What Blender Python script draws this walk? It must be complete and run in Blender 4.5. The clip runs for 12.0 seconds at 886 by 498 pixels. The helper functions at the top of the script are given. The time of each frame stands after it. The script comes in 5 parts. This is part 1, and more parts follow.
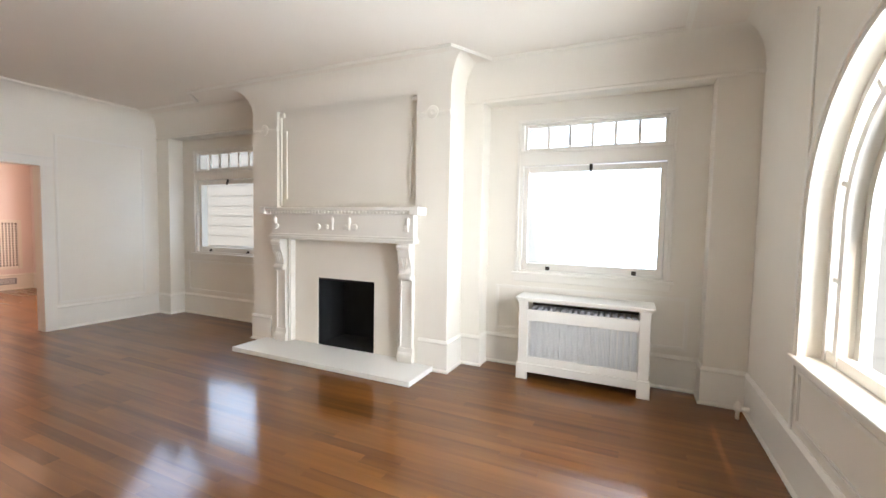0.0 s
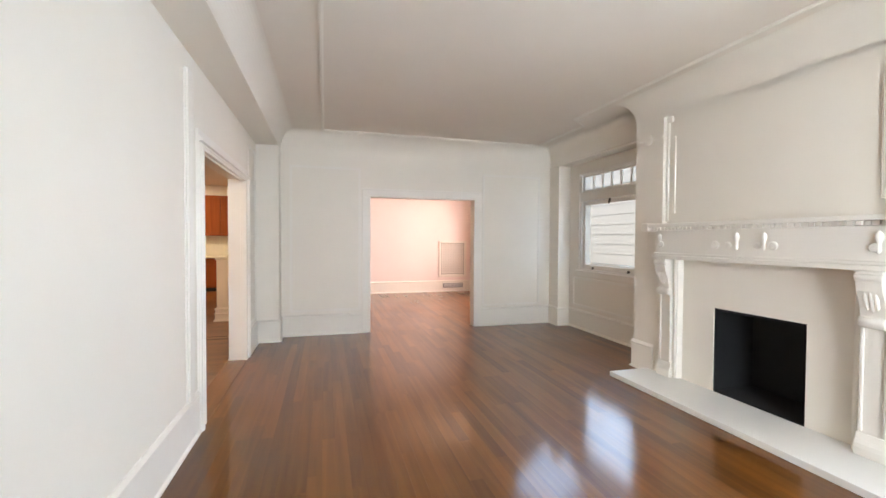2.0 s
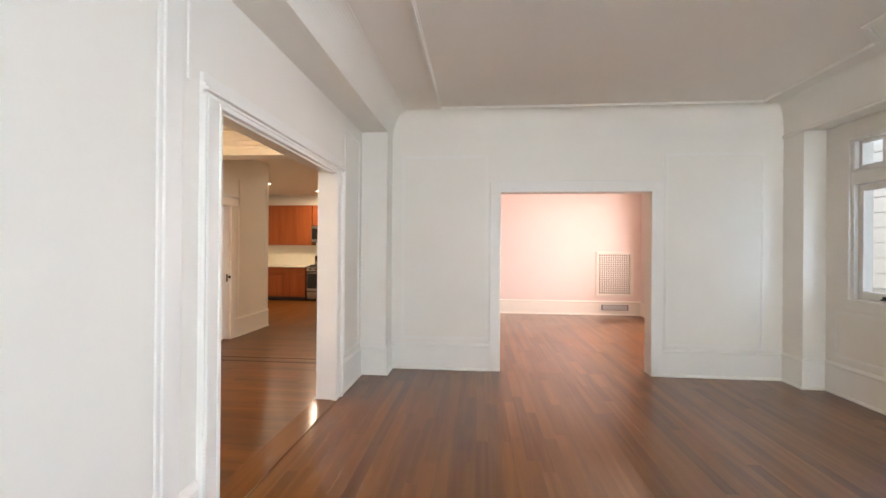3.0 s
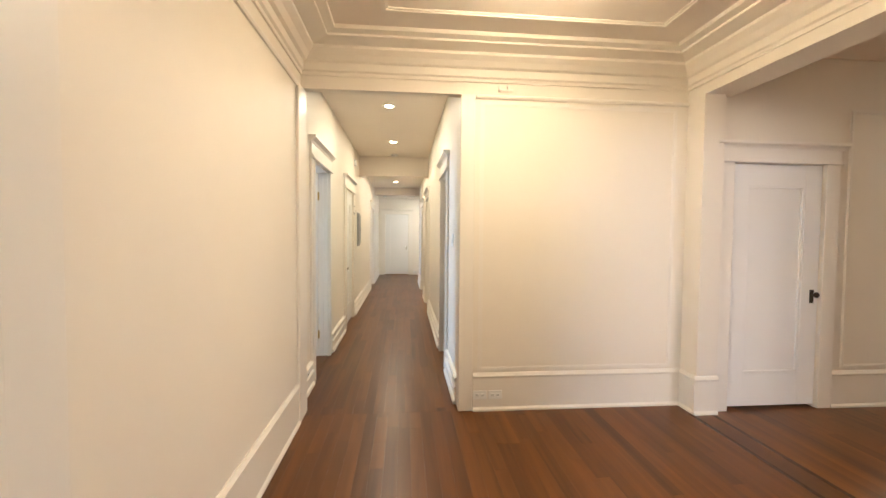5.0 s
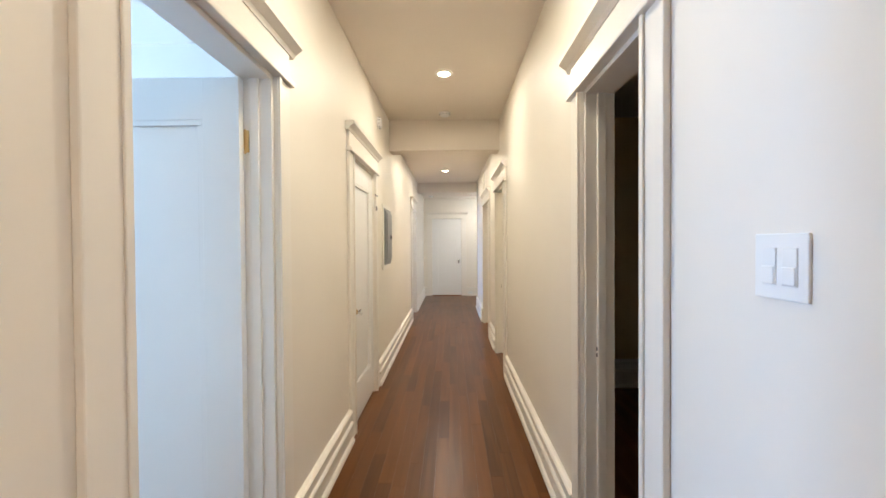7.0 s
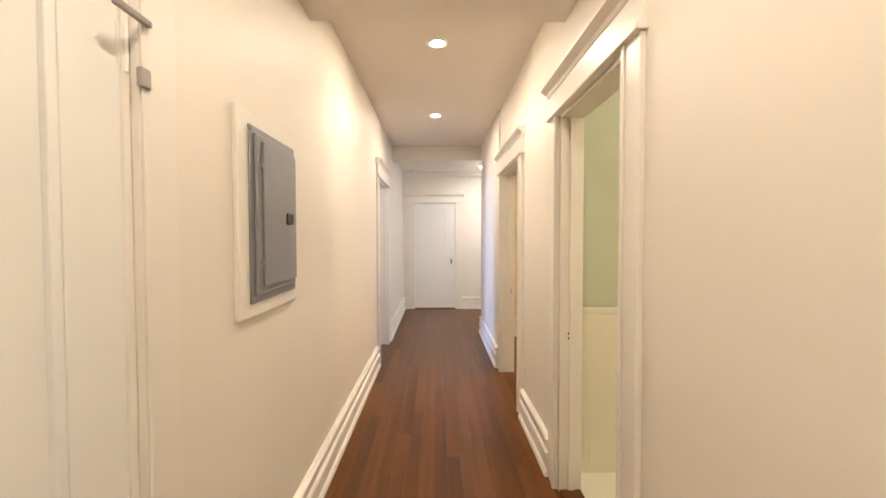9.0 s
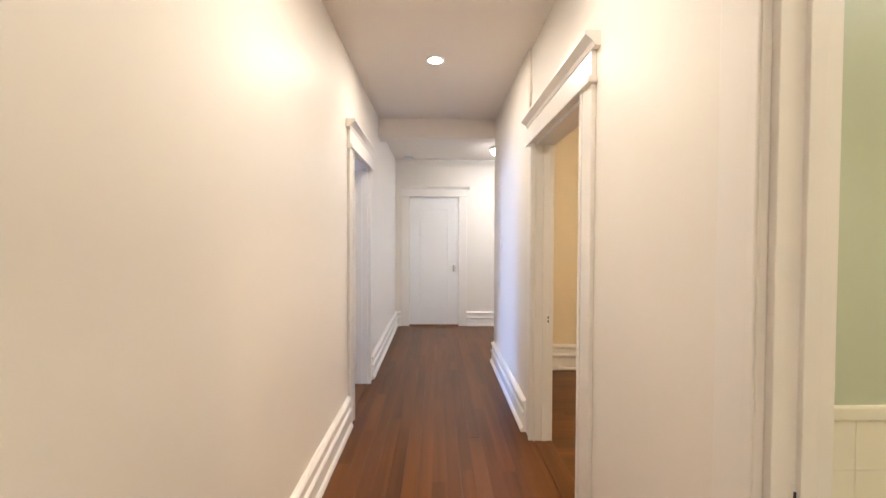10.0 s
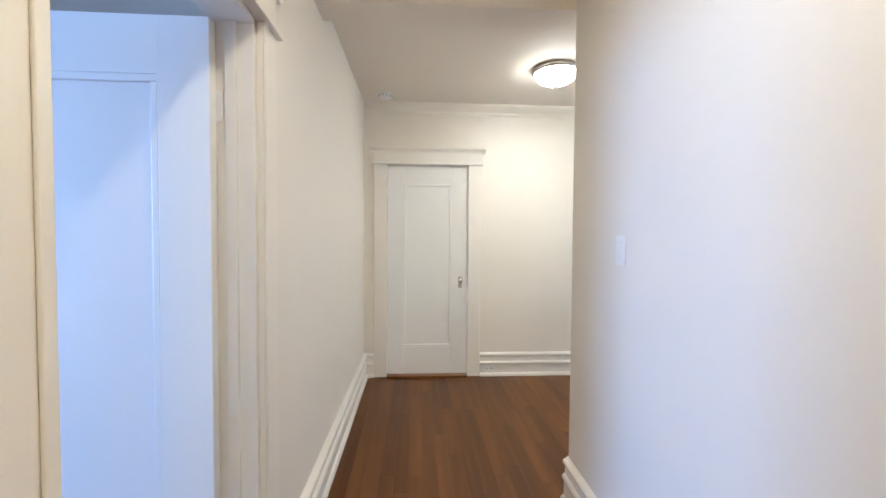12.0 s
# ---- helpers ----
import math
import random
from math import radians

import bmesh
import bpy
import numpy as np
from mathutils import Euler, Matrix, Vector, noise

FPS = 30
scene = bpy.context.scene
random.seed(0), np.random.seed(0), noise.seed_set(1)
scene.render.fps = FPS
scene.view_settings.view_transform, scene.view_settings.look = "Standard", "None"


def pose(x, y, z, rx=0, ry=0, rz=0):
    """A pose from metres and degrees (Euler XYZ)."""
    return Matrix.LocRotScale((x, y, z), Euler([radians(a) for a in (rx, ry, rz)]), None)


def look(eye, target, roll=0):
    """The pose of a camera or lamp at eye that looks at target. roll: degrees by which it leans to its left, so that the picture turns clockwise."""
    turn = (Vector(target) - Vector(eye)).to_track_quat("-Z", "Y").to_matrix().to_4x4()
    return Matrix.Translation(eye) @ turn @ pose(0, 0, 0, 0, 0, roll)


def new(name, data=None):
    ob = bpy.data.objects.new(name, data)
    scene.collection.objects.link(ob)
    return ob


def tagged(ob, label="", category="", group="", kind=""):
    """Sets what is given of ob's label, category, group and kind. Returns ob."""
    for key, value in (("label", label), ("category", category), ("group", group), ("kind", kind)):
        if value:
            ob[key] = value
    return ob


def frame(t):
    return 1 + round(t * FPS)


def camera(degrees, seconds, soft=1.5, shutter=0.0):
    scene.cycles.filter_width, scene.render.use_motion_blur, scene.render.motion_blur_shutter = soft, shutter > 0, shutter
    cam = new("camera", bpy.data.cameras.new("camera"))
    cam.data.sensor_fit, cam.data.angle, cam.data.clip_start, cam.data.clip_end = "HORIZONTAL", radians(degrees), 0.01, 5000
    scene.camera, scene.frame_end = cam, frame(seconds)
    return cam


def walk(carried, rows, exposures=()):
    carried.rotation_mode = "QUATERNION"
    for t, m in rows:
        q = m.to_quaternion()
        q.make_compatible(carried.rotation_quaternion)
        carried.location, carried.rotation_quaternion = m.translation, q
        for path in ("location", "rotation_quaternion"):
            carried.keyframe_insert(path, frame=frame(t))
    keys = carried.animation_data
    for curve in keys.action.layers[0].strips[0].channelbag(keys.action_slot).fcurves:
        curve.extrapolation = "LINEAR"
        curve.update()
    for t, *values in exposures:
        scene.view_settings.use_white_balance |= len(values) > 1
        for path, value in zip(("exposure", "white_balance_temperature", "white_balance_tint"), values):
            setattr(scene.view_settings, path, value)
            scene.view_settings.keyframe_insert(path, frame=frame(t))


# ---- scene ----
cam = camera(93.8, 12.0)
PATH = [
    (0, (-3.491, -3.258, 1.402), (-2.653, -5.07, 1.291), 1.1),
    (0.5, (-3.456, -3.207, 1.429), (-2.153, -4.721, 1.317), 0.5),
    (1, (-3.481, -3.213, 1.468), (-1.863, -4.383, 1.368), 0.1),
    (1.3, (-3.488, -3.233, 1.467), (-1.754, -4.225, 1.378), 0.1),
    (1.5, (-3.502, -3.284, 1.439), (-1.698, -4.145, 1.368), 0.3),
    (2, (-3.208, -3.49, 1.407), (-1.284, -4.036, 1.36), 0.3),
    (2.5, (-2.505, -3.759, 1.395), (-0.517, -3.978, 1.368), 0.4),
    (2.7, (-2.187, -3.89, 1.373), (-0.189, -3.982, 1.363), 0.4),
    (4.3, (0.328, -3.807, 1.398), (1.373, -2.103, 1.343), 0.8),
    (4.5, (0.51, -3.665, 1.413), (1.267, -1.815, 1.346), 0.8),
    (5, (0.883, -3.248, 1.424), (1.069, -1.258, 1.347), 0.5),
    (5.5, (0.977, -2.557, 1.445), (0.889, -0.56, 1.376), -0.0),
    (6, (0.878, -1.759, 1.456), (0.791, 0.239, 1.424), -1.0),
    (6.5, (0.786, -0.938, 1.449), (0.716, 1.06, 1.421), -0.6),
    (6.7, (0.77, -0.613, 1.432), (0.717, 1.386, 1.402), -0.4),
    (8.3, (0.663, 1.844, 1.362), (0.645, 3.844, 1.338), -0.4),
    (8.5, (0.642, 2.16, 1.365), (0.661, 4.159, 1.331), -0.3),
    (9, (0.669, 2.875, 1.4), (0.698, 4.874, 1.34), -0.1),
    (9.5, (0.675, 3.624, 1.395), (0.717, 5.622, 1.326), 0.1),
    (10, (0.669, 4.3, 1.379), (0.7, 6.299, 1.332), 0.2),
    (10.5, (0.65, 4.928, 1.408), (0.685, 6.927, 1.349), 0.2),
    (11, (0.609, 5.593, 1.42), (0.669, 7.591, 1.358), 0.1),
    (11.5, (0.594, 6.255, 1.446), (0.656, 8.253, 1.383), 0.5),
    (12, (0.52, 6.875, 1.378), (0.649, 8.87, 1.311), 0.4),
]

# exposure and white balance of the filming camera along the walk
EXPOSURES = [(0.0, 1.04, 7500, 17), (0.6, 1.10, 7500, 16), (1.2, 1.12, 7500, 16), (1.8, 1.12, 7450, 16), (2.5, 1.12, 7300, 15), (4.3, 1.24, 7100, 18), (4.6, 1.24, 6950, 17), (5.0, 1.28, 6250, 6), (5.5, 1.32, 5150, 5),
             (6.0, 1.20, 5400, 7), (6.6, 1.17, 5550, 6), (8.4, 1.28, 6650, 16), (9.0, 1.31, 6100, 14), (9.5, 1.37, 5850, 16), (10.5, 1.18, 5300, 11), (11.0, 1.19, 5080, 9), (11.5, 1.20, 4980, 7), (12.0, 1.20, 5650, 6)]
walk(cam, [(t, look(eye, target, roll)) for t, eye, target, roll in PATH], EXPOSURES)

# ---- world, sun and window light ----
world = bpy.data.worlds.new("world")
scene.world = world
world.use_nodes = True
wn = world.node_tree.nodes
sky = wn.new("ShaderNodeTexSky")
sky.sky_type, sky.sun_disc = "NISHITA", False
sky.sun_elevation, sky.sun_rotation = radians(50), radians(-20)
wn["Background"].inputs["Strength"].default_value = 0.07
world.node_tree.links.new(sky.outputs["Color"], wn["Background"].inputs["Color"])
sun = new("sun", bpy.data.lights.new("sun", "SUN"))
sun.data.energy, sun.data.angle, sun.data.color = 2.0, radians(0.5), (1.0, 0.97, 0.92)
sun.matrix_world = look((-8, 22, 26), (0, 0, 0))


def area(name, eye, target, w, h, power, color, spread=180):
    ob = new(name, bpy.data.lights.new(name, "AREA"))
    ob.data.shape, ob.data.size, ob.data.size_y = "RECTANGLE", w, h
    ob.data.energy, ob.data.color, ob.data.spread = power, color, radians(spread)
    ob.matrix_world = look(eye, target)
    return ob


DAY = (0.67, 0.83, 1.0)
WARM = (1.0, 0.86, 0.65)
area("sky_light_arch", (-4.62, -5.25, 1.5), (0, -5.25, 1.4), 1.4, 1.5, 46, DAY, 140)
area("sky_light_window_bay", (2.45, -7.95, 1.95), (1.893, -7.393, 1.334), 2.8, 2.2, 11, (0.40, 0.64, 1.0), 56)
area("sky_light_window", (-3.1, -8.6, 1.85), (-2.5, -7.8, 1.74), 3.2, 2.4, 74, (0.48, 0.70, 1.0), 100)
area("sky_light_dining", (5.3, -7.48, 1.6), (5.3, 0, 1.2), 1.6, 1.4, 68, (1.0, 0.87, 0.87))
area("sky_light_bedroom", (-3.72, 2.2, 1.5), (0, 2.2, 0.9), 1.6, 1.4, 125, (0.40, 0.63, 1.0))
area("sky_light_rear_bedroom", (-3.72, 7.1, 1.5), (0, 7.9, 0.2), 1.2, 1.4, 56, (0.34, 0.53, 1.0), 140)
area("sky_light_vestibule", (3.42, 10.0, 1.5), (0, 9.4, 0.6), 1.0, 1.4, 5, (0.62, 0.80, 1.0))


# ---- materials ----
def material(name):
    m = bpy.data.materials.new(name)
    m.use_nodes = True
    return m, m.node_tree.nodes, m.node_tree.links, m.node_tree.nodes["Principled BSDF"]


def paint(name, color, rough=0.45, grain=60.0, bump=0.04, vary=0.015, metal=0.0):
    """Paint or plain finish with faint mottling and fine relief."""
    m, n, l, p = material(name)
    geo = n.new("ShaderNodeNewGeometry")
    big, fine = n.new("ShaderNodeTexNoise"), n.new("ShaderNodeTexNoise")
    big.inputs["Scale"].default_value, big.inputs["Detail"].default_value = 1.6, 4
    fine.inputs["Scale"].default_value, fine.inputs["Detail"].default_value = grain, 3
    ramp = n.new("ShaderNodeValToRGB")
    ramp.color_ramp.elements[0].position, ramp.color_ramp.elements[1].position = 0.3, 0.7
    ramp.color_ramp.elements[0].color = (*[c * (1 - vary) for c in color], 1)
    ramp.color_ramp.elements[1].color = (*[min(1, c * (1 + vary)) for c in color], 1)
    b = n.new("ShaderNodeBump")
    b.inputs["Strength"].default_value, b.inputs["Distance"].default_value = bump * 0.3, 0.006
    for t in (big, fine):
        l.new(geo.outputs["Position"], t.inputs["Vector"])
    l.new(big.outputs["Fac"], ramp.inputs["Fac"])
    l.new(ramp.outputs["Color"], p.inputs["Base Color"])
    l.new(fine.outputs["Fac"], b.inputs["Height"])
    l.new(b.outputs["Normal"], p.inputs["Normal"])
    rr = n.new("ShaderNodeMapRange")
    rr.inputs["To Min"].default_value, rr.inputs["To Max"].default_value = rough * 0.92, min(1, rough * 1.08)
    l.new(big.outputs["Fac"], rr.inputs["Value"])
    l.new(rr.outputs["Result"], p.inputs["Roughness"])
    p.inputs["Metallic"].default_value = metal
    return m


def wood(name, dark, light, along, rough=0.34, coat=0.55, planks=True, gloss=0.09):
    """Varnished boards: grain drawn out along one axis, each board of its own tone."""
    m, n, l, p = material(name)
    geo, obj = n.new("ShaderNodeNewGeometry"), n.new("ShaderNodeObjectInfo")
    add = n.new("ShaderNodeMath")
    add.operation = "ADD"
    l.new(obj.outputs["Random"], add.inputs[0])
    l.new(geo.outputs["Random Per Island"], add.inputs[1])
    tone = n.new("ShaderNodeMath")
    tone.operation = "FRACT"
    l.new(add.outputs[0], tone.inputs[0])
    mapping = n.new("ShaderNodeMapping")
    s = [15.0, 15.0, 15.0]
    s["xyz".index(along)] = 0.8
    mapping.inputs["Scale"].default_value = s
    l.new(geo.outputs["Position"], mapping.inputs["Vector"])
    shift = n.new("ShaderNodeVectorMath")
    shift.operation = "ADD"
    scale = n.new("ShaderNodeMath")
    scale.operation = "MULTIPLY"
    scale.inputs[1].default_value = 57.0 if planks else 0.0
    l.new(tone.outputs[0], scale.inputs[0])
    l.new(mapping.outputs["Vector"], shift.inputs[0])
    l.new(scale.outputs[0], shift.inputs[1])
    grain = n.new("ShaderNodeTexNoise")
    grain.inputs["Scale"].default_value, grain.inputs["Detail"].default_value, grain.inputs["Distortion"].default_value = 1.0, 3, 0.6
    l.new(shift.outputs[0], grain.inputs["Vector"])
    wear = n.new("ShaderNodeTexNoise")
    wear.inputs["Scale"].default_value, wear.inputs["Detail"].default_value = 1.3, 5
    l.new(geo.outputs["Position"], wear.inputs["Vector"])
    mix = n.new("ShaderNodeMath")
    mix.operation = "MULTIPLY_ADD"
    mix.inputs[1].default_value = 0.55
    l.new(grain.outputs["Fac"], mix.inputs[0])
    part_tone = n.new("ShaderNodeMath")
    part_tone.operation = "MULTIPLY"
    part_tone.inputs[1].default_value = 0.22 if planks else 0.12
    l.new(tone.outputs[0], part_tone.inputs[0])
    stain = n.new("ShaderNodeTexNoise")
    stain.inputs["Scale"].default_value, stain.inputs["Detail"].default_value = 0.22, 4
    l.new(mapping.outputs["Vector"], stain.inputs["Vector"])
    blotch = n.new("ShaderNodeMath")
    blotch.operation = "MULTIPLY_ADD"
    blotch.inputs[1].default_value = 0.30 if planks else 0.0
    l.new(stain.outputs["Fac"], blotch.inputs[0])
    l.new(part_tone.outputs[0], blotch.inputs[2])
    l.new(blotch.outputs[0], mix.inputs[2])
    ramp = n.new("ShaderNodeValToRGB")
    ramp.color_ramp.elements[0].position, ramp.color_ramp.elements[1].position = (0.27, 0.92) if planks else (0.15, 0.75)
    ramp.color_ramp.elements[0].color, ramp.color_ramp.elements[1].color = (*dark, 1), (*light, 1)
    l.new(mix.outputs[0], ramp.inputs["Fac"])
    l.new(ramp.outputs["Color"], p.inputs["Base Color"])
    rr = n.new("ShaderNodeMapRange")
    rr.inputs["From Min"].default_value, rr.inputs["From Max"].default_value = 0.3, 0.7
    rr.inputs["To Min"].default_value, rr.inputs["To Max"].default_value = rough, rough * 1.15
    l.new(wear.outputs["Fac"], rr.inputs["Value"])
    l.new(rr.outputs["Result"], p.inputs["Roughness"])
    b = n.new("ShaderNodeBump")
    b.inputs["Strength"].default_value, b.inputs["Distance"].default_value = 0.004, 0.002
    l.new(grain.outputs["Fac"], b.inputs["Height"])
    l.new(b.outputs["Normal"], p.inputs["Normal"])
    p.inputs["Specular IOR Level"].default_value = 0.08
    p.inputs["Coat Weight"].default_value, p.inputs["Coat Roughness"].default_value = coat, gloss
    # slight waviness of the varnish
    wave = n.new("ShaderNodeTexNoise")
    wave.inputs["Scale"].default_value, wave.inputs["Detail"].default_value = 0.55, 2
    l.new(shift.outputs[0], wave.inputs["Vector"])
    wb = n.new("ShaderNodeBump")
    wb.inputs["Strength"].default_value, wb.inputs["Distance"].default_value = 0.22, 0.0016
    l.new(wave.outputs["Fac"], wb.inputs["Height"])
    l.new(wb.outputs["Normal"], p.inputs["Coat Normal"])
    return m


def glow(name, color, strength):
    m, n, l, p = material(name)
    p.inputs["Base Color"].default_value = (*color, 1)
    p.inputs["Emission Color"].default_value = (*color, 1)
    p.inputs["Emission Strength"].default_value = strength
    return m


def glass(name):
    m, n, l, p = material(name)
    p.inputs["Base Color"].default_value = (0.97, 0.985, 0.98, 1)
    p.inputs["Transmission Weight"].default_value = 1.0
    p.inputs["Roughness"].default_value = 0.0
    p.inputs["IOR"].default_value = 1.02
    return m


def chrome(name, color, rough):
    m = paint(name, color, rough, 120.0, 0.01, 0.04, 1.0)
    return m


WALL = paint("wall_paint", (0.81, 0.752, 0.66), 0.5, 90, 0.05)
CEIL = paint("ceiling_paint", (0.80, 0.725, 0.63), 0.7, 70, 0.05)
TRIM = paint("trim_enamel", (0.82, 0.772, 0.695), 0.36, 40, 0.03)
DOORP = paint("door_enamel", (0.83, 0.815, 0.785), 0.33, 35, 0.03)
MANTEL = paint("mantel_paint", (0.81, 0.765, 0.69), 0.4, 55, 0.06)
BRICK_W = paint("painted_brick", (0.82, 0.80, 0.75), 0.5, 45, 0.25)
SOOT = paint("soot_black", (0.006, 0.006, 0.007), 0.85, 30, 0.2, 0.3)
PINK = paint("dining_wall_paint", (0.82, 0.70, 0.655), 0.4, 90, 0.05)
GREEN = paint("bathroom_green_paint", (0.54, 0.57, 0.42), 0.4, 90, 0.04)
OCHRE = paint("rear_room_paint", (0.80, 0.67, 0.43), 0.5, 90, 0.04)
TILE = paint("wall_tile_glaze", (0.83, 0.785, 0.64), 0.33, 20, 0.01)
GROUT = paint("tile_grout", (0.80, 0.755, 0.61), 0.8, 120, 0.1)
GREY = paint("grey_panel_enamel", (0.23, 0.23, 0.235), 0.38, 80, 0.04)
BLACK = paint("black_plastic", (0.012, 0.012, 0.013), 0.4, 60, 0.03)
IRON = paint("dark_bronze", (0.05, 0.04, 0.03), 0.4, 80, 0.1, 0.1, 0.8)
OLDMETAL = paint("tarnished_latch_metal", (0.36, 0.33, 0.31), 0.42, 80, 0.05, 0.1, 0.5)
BRASS = chrome("worn_brass", (0.55, 0.38, 0.16), 0.3)
NICKEL = chrome("nickel", (0.62, 0.60, 0.57), 0.22)
STEEL = chrome("brushed_steel", (0.40, 0.385, 0.37), 0.24)
PLATE = paint("switch_plate_white", (0.83, 0.82, 0.79), 0.34, 60, 0.01)
MESHP = paint("radiator_mesh", (0.62, 0.62, 0.62), 0.45, 400, 0.3)
DARKBLACKGLASS = paint("black_glass", (0.01, 0.009, 0.009), 0.08, 20, 0.0)
COUNTER = paint("counter_laminate", (0.72, 0.66, 0.55), 0.3, 90, 0.02, 0.15)
SPLASH = paint("backsplash", (0.78, 0.74, 0.62), 0.3, 60, 0.02)
SIDING = paint("siding_paint", (0.52, 0.56, 0.57), 0.6, 60, 0.15)
GROUND = paint("ground_concrete", (0.30, 0.29, 0.27), 0.9, 30, 0.3, 0.15)
ROOFM = paint("roof_felt", (0.12, 0.12, 0.12), 0.9, 40, 0.3)
GLASS = glass("window_glass")
BOWL = glow("lamp_bowl_glass", (1.0, 0.78, 0.52), 38.0)
BATH_GLOW = glow("bath_lamp_glass", (1.0, 0.92, 0.8), 4.0)
CRYSTAL = glass("crystal_knob_glass")
CRYSTAL.node_tree.nodes["Principled BSDF"].inputs["IOR"].default_value = 1.5
BOWL_COOL = glow("end_bowl_glass", (1.0, 0.92, 0.80), 20.0)
BULB = glow("downlight_lens", (1.0, 0.78, 0.48), 22.0)
OAK_X = wood("oak_floor_long", (0.075, 0.0225, 0.0042), (0.270, 0.096, 0.0190), "x", coat=0.85, gloss=0.125)
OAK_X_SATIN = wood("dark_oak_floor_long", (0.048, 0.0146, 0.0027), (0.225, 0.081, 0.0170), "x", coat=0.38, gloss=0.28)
OAK_Y = wood("dark_oak_floor_across", (0.048, 0.0146, 0.0027), (0.225, 0.081, 0.0170), "y", coat=0.38, gloss=0.28)
WALNUT = wood("dark_inlay", (0.02, 0.008, 0.004), (0.06, 0.025, 0.012), "y", planks=False)
CABINET = wood("cherry_cabinet", (0.20, 0.045, 0.014), (0.34, 0.095, 0.030), "z", 0.3, 0.2, False)


# ---- mesh helpers ----
def box(bm, x0, x1, y0, y1, z0, z1, bevel=0.0):
    """A box added to bm, its edges eased by bevel metres."""
    r = bmesh.ops.create_cube(bm, size=1.0)
    x0, x1, y0, y1, z0, z1 = min(x0, x1), max(x0, x1), min(y0, y1), max(y0, y1), min(z0, z1), max(z0, z1)
    for v in r["verts"]:
        v.co = ((x0 + x1) / 2 + v.co.x * (x1 - x0), (y0 + y1) / 2 + v.co.y * (y1 - y0), (z0 + z1) / 2 + v.co.z * (z1 - z0))
    if bevel:
        es = list({e for v in r["verts"] for e in v.link_edges})
        bmesh.ops.bevel(bm, geom=es, offset=bevel, segments=2, affect="EDGES", profile=0.5)
    return bm


def boxes(*spans, bevel=0.0):
    bm = bmesh.new()
    for s in spans:
        box(bm, *s, bevel=bevel)
    return bm


def obj(name, bm, mat, smooth=False):
    bmesh.ops.recalc_face_normals(bm, faces=bm.faces)
    me = bpy.data.meshes.new(name)
    bm.to_mesh(me)
    bm.free()
    me.materials.append(mat)
    if smooth:
        me.polygons.foreach_set("use_smooth", [True] * len(me.polygons))
    return new(name, me)


def part(name, bm, mat, parent, label="", smooth=False):
    ob = obj(name, bm, mat, smooth)
    ob.parent = parent
    ob.matrix_parent_inverse = parent.matrix_basis.inverted()
    if label:
        ob["label"] = label
    return ob


def thing(name, x, y, z, label, category, group="", kind=""):
    ob = new(name)
    ob.empty_display_size = 0.1
    ob.matrix_basis = Matrix.Translation((x, y, z))
    return tagged(ob, label, category, group, kind)


def structure(name, bm, mat, label, category):
    return tagged(obj(name, bm, mat), label, category, kind="structure")


def sweep(profile, p0, p1, n, bm=None):
    """A straight moulding: the outline (out from the wall, height) carried from p0 to p1; n points out of the wall."""
    bm = bm or bmesh.new()
    rows = [[bm.verts.new((p[0] + n[0] * d, p[1] + n[1] * d, z)) for d, z in profile] for p in (p0, p1)]
    k = len(profile)
    for i in range(k):
        bm.faces.new((rows[0][i], rows[0][(i + 1) % k], rows[1][(i + 1) % k], rows[1][i]))
    bm.faces.new(rows[0])
    bm.faces.new(rows[1][::-1])
    return bm


def sweep_path(profile, pts, closed=False, bm=None):
    """A moulding along a line of wall corners with mitred joints; the room lies to the left of the line."""
    bm = bm or bmesh.new()
    k, n = len(profile), len(pts)
    rows = []
    for i, p in enumerate(pts):
        a, b = pts[i - 1] if i or closed else None, pts[(i + 1) % n] if i + 1 < n or closed else None
        ns = []
        for u, v in ((a, p), (p, b)):
            if u is not None and v is not None:
                d = Vector((v[0] - u[0], v[1] - u[1])).normalized()
                ns.append(Vector((-d.y, d.x)))
        m = ns[0] if len(ns) == 1 else (ns[0] + ns[1]) / (1 + ns[0].dot(ns[1]))
        rows.append([bm.verts.new((p[0] + m.x * d, p[1] + m.y * d, z)) for d, z in profile])
    for i in range(n if closed else n - 1):
        r, s = rows[i], rows[(i + 1) % n]
        for j in range(k):
            bm.faces.new((r[j], r[(j + 1) % k], s[(j + 1) % k], s[j]))
    if not closed:
        bm.faces.new(rows[0])
        bm.faces.new(rows[-1][::-1])
    return bm


def lathe(bm, profile, m=Matrix(), steps=20):
    """A turned shape: (radius, height) spun round z and placed by m."""
    rings = []
    for r, z in profile:
        rings.append([bm.verts.new(m @ Vector((r * math.cos(2 * math.pi * i / steps), r * math.sin(2 * math.pi * i / steps), z))) for i in range(steps)])
    for a, b in zip(rings, rings[1:]):
        for i in range(steps):
            bm.faces.new((a[i], a[(i + 1) % steps], b[(i + 1) % steps], b[i]))
    bm.faces.new(rings[0][::-1])
    bm.faces.new(rings[-1])
    return bm


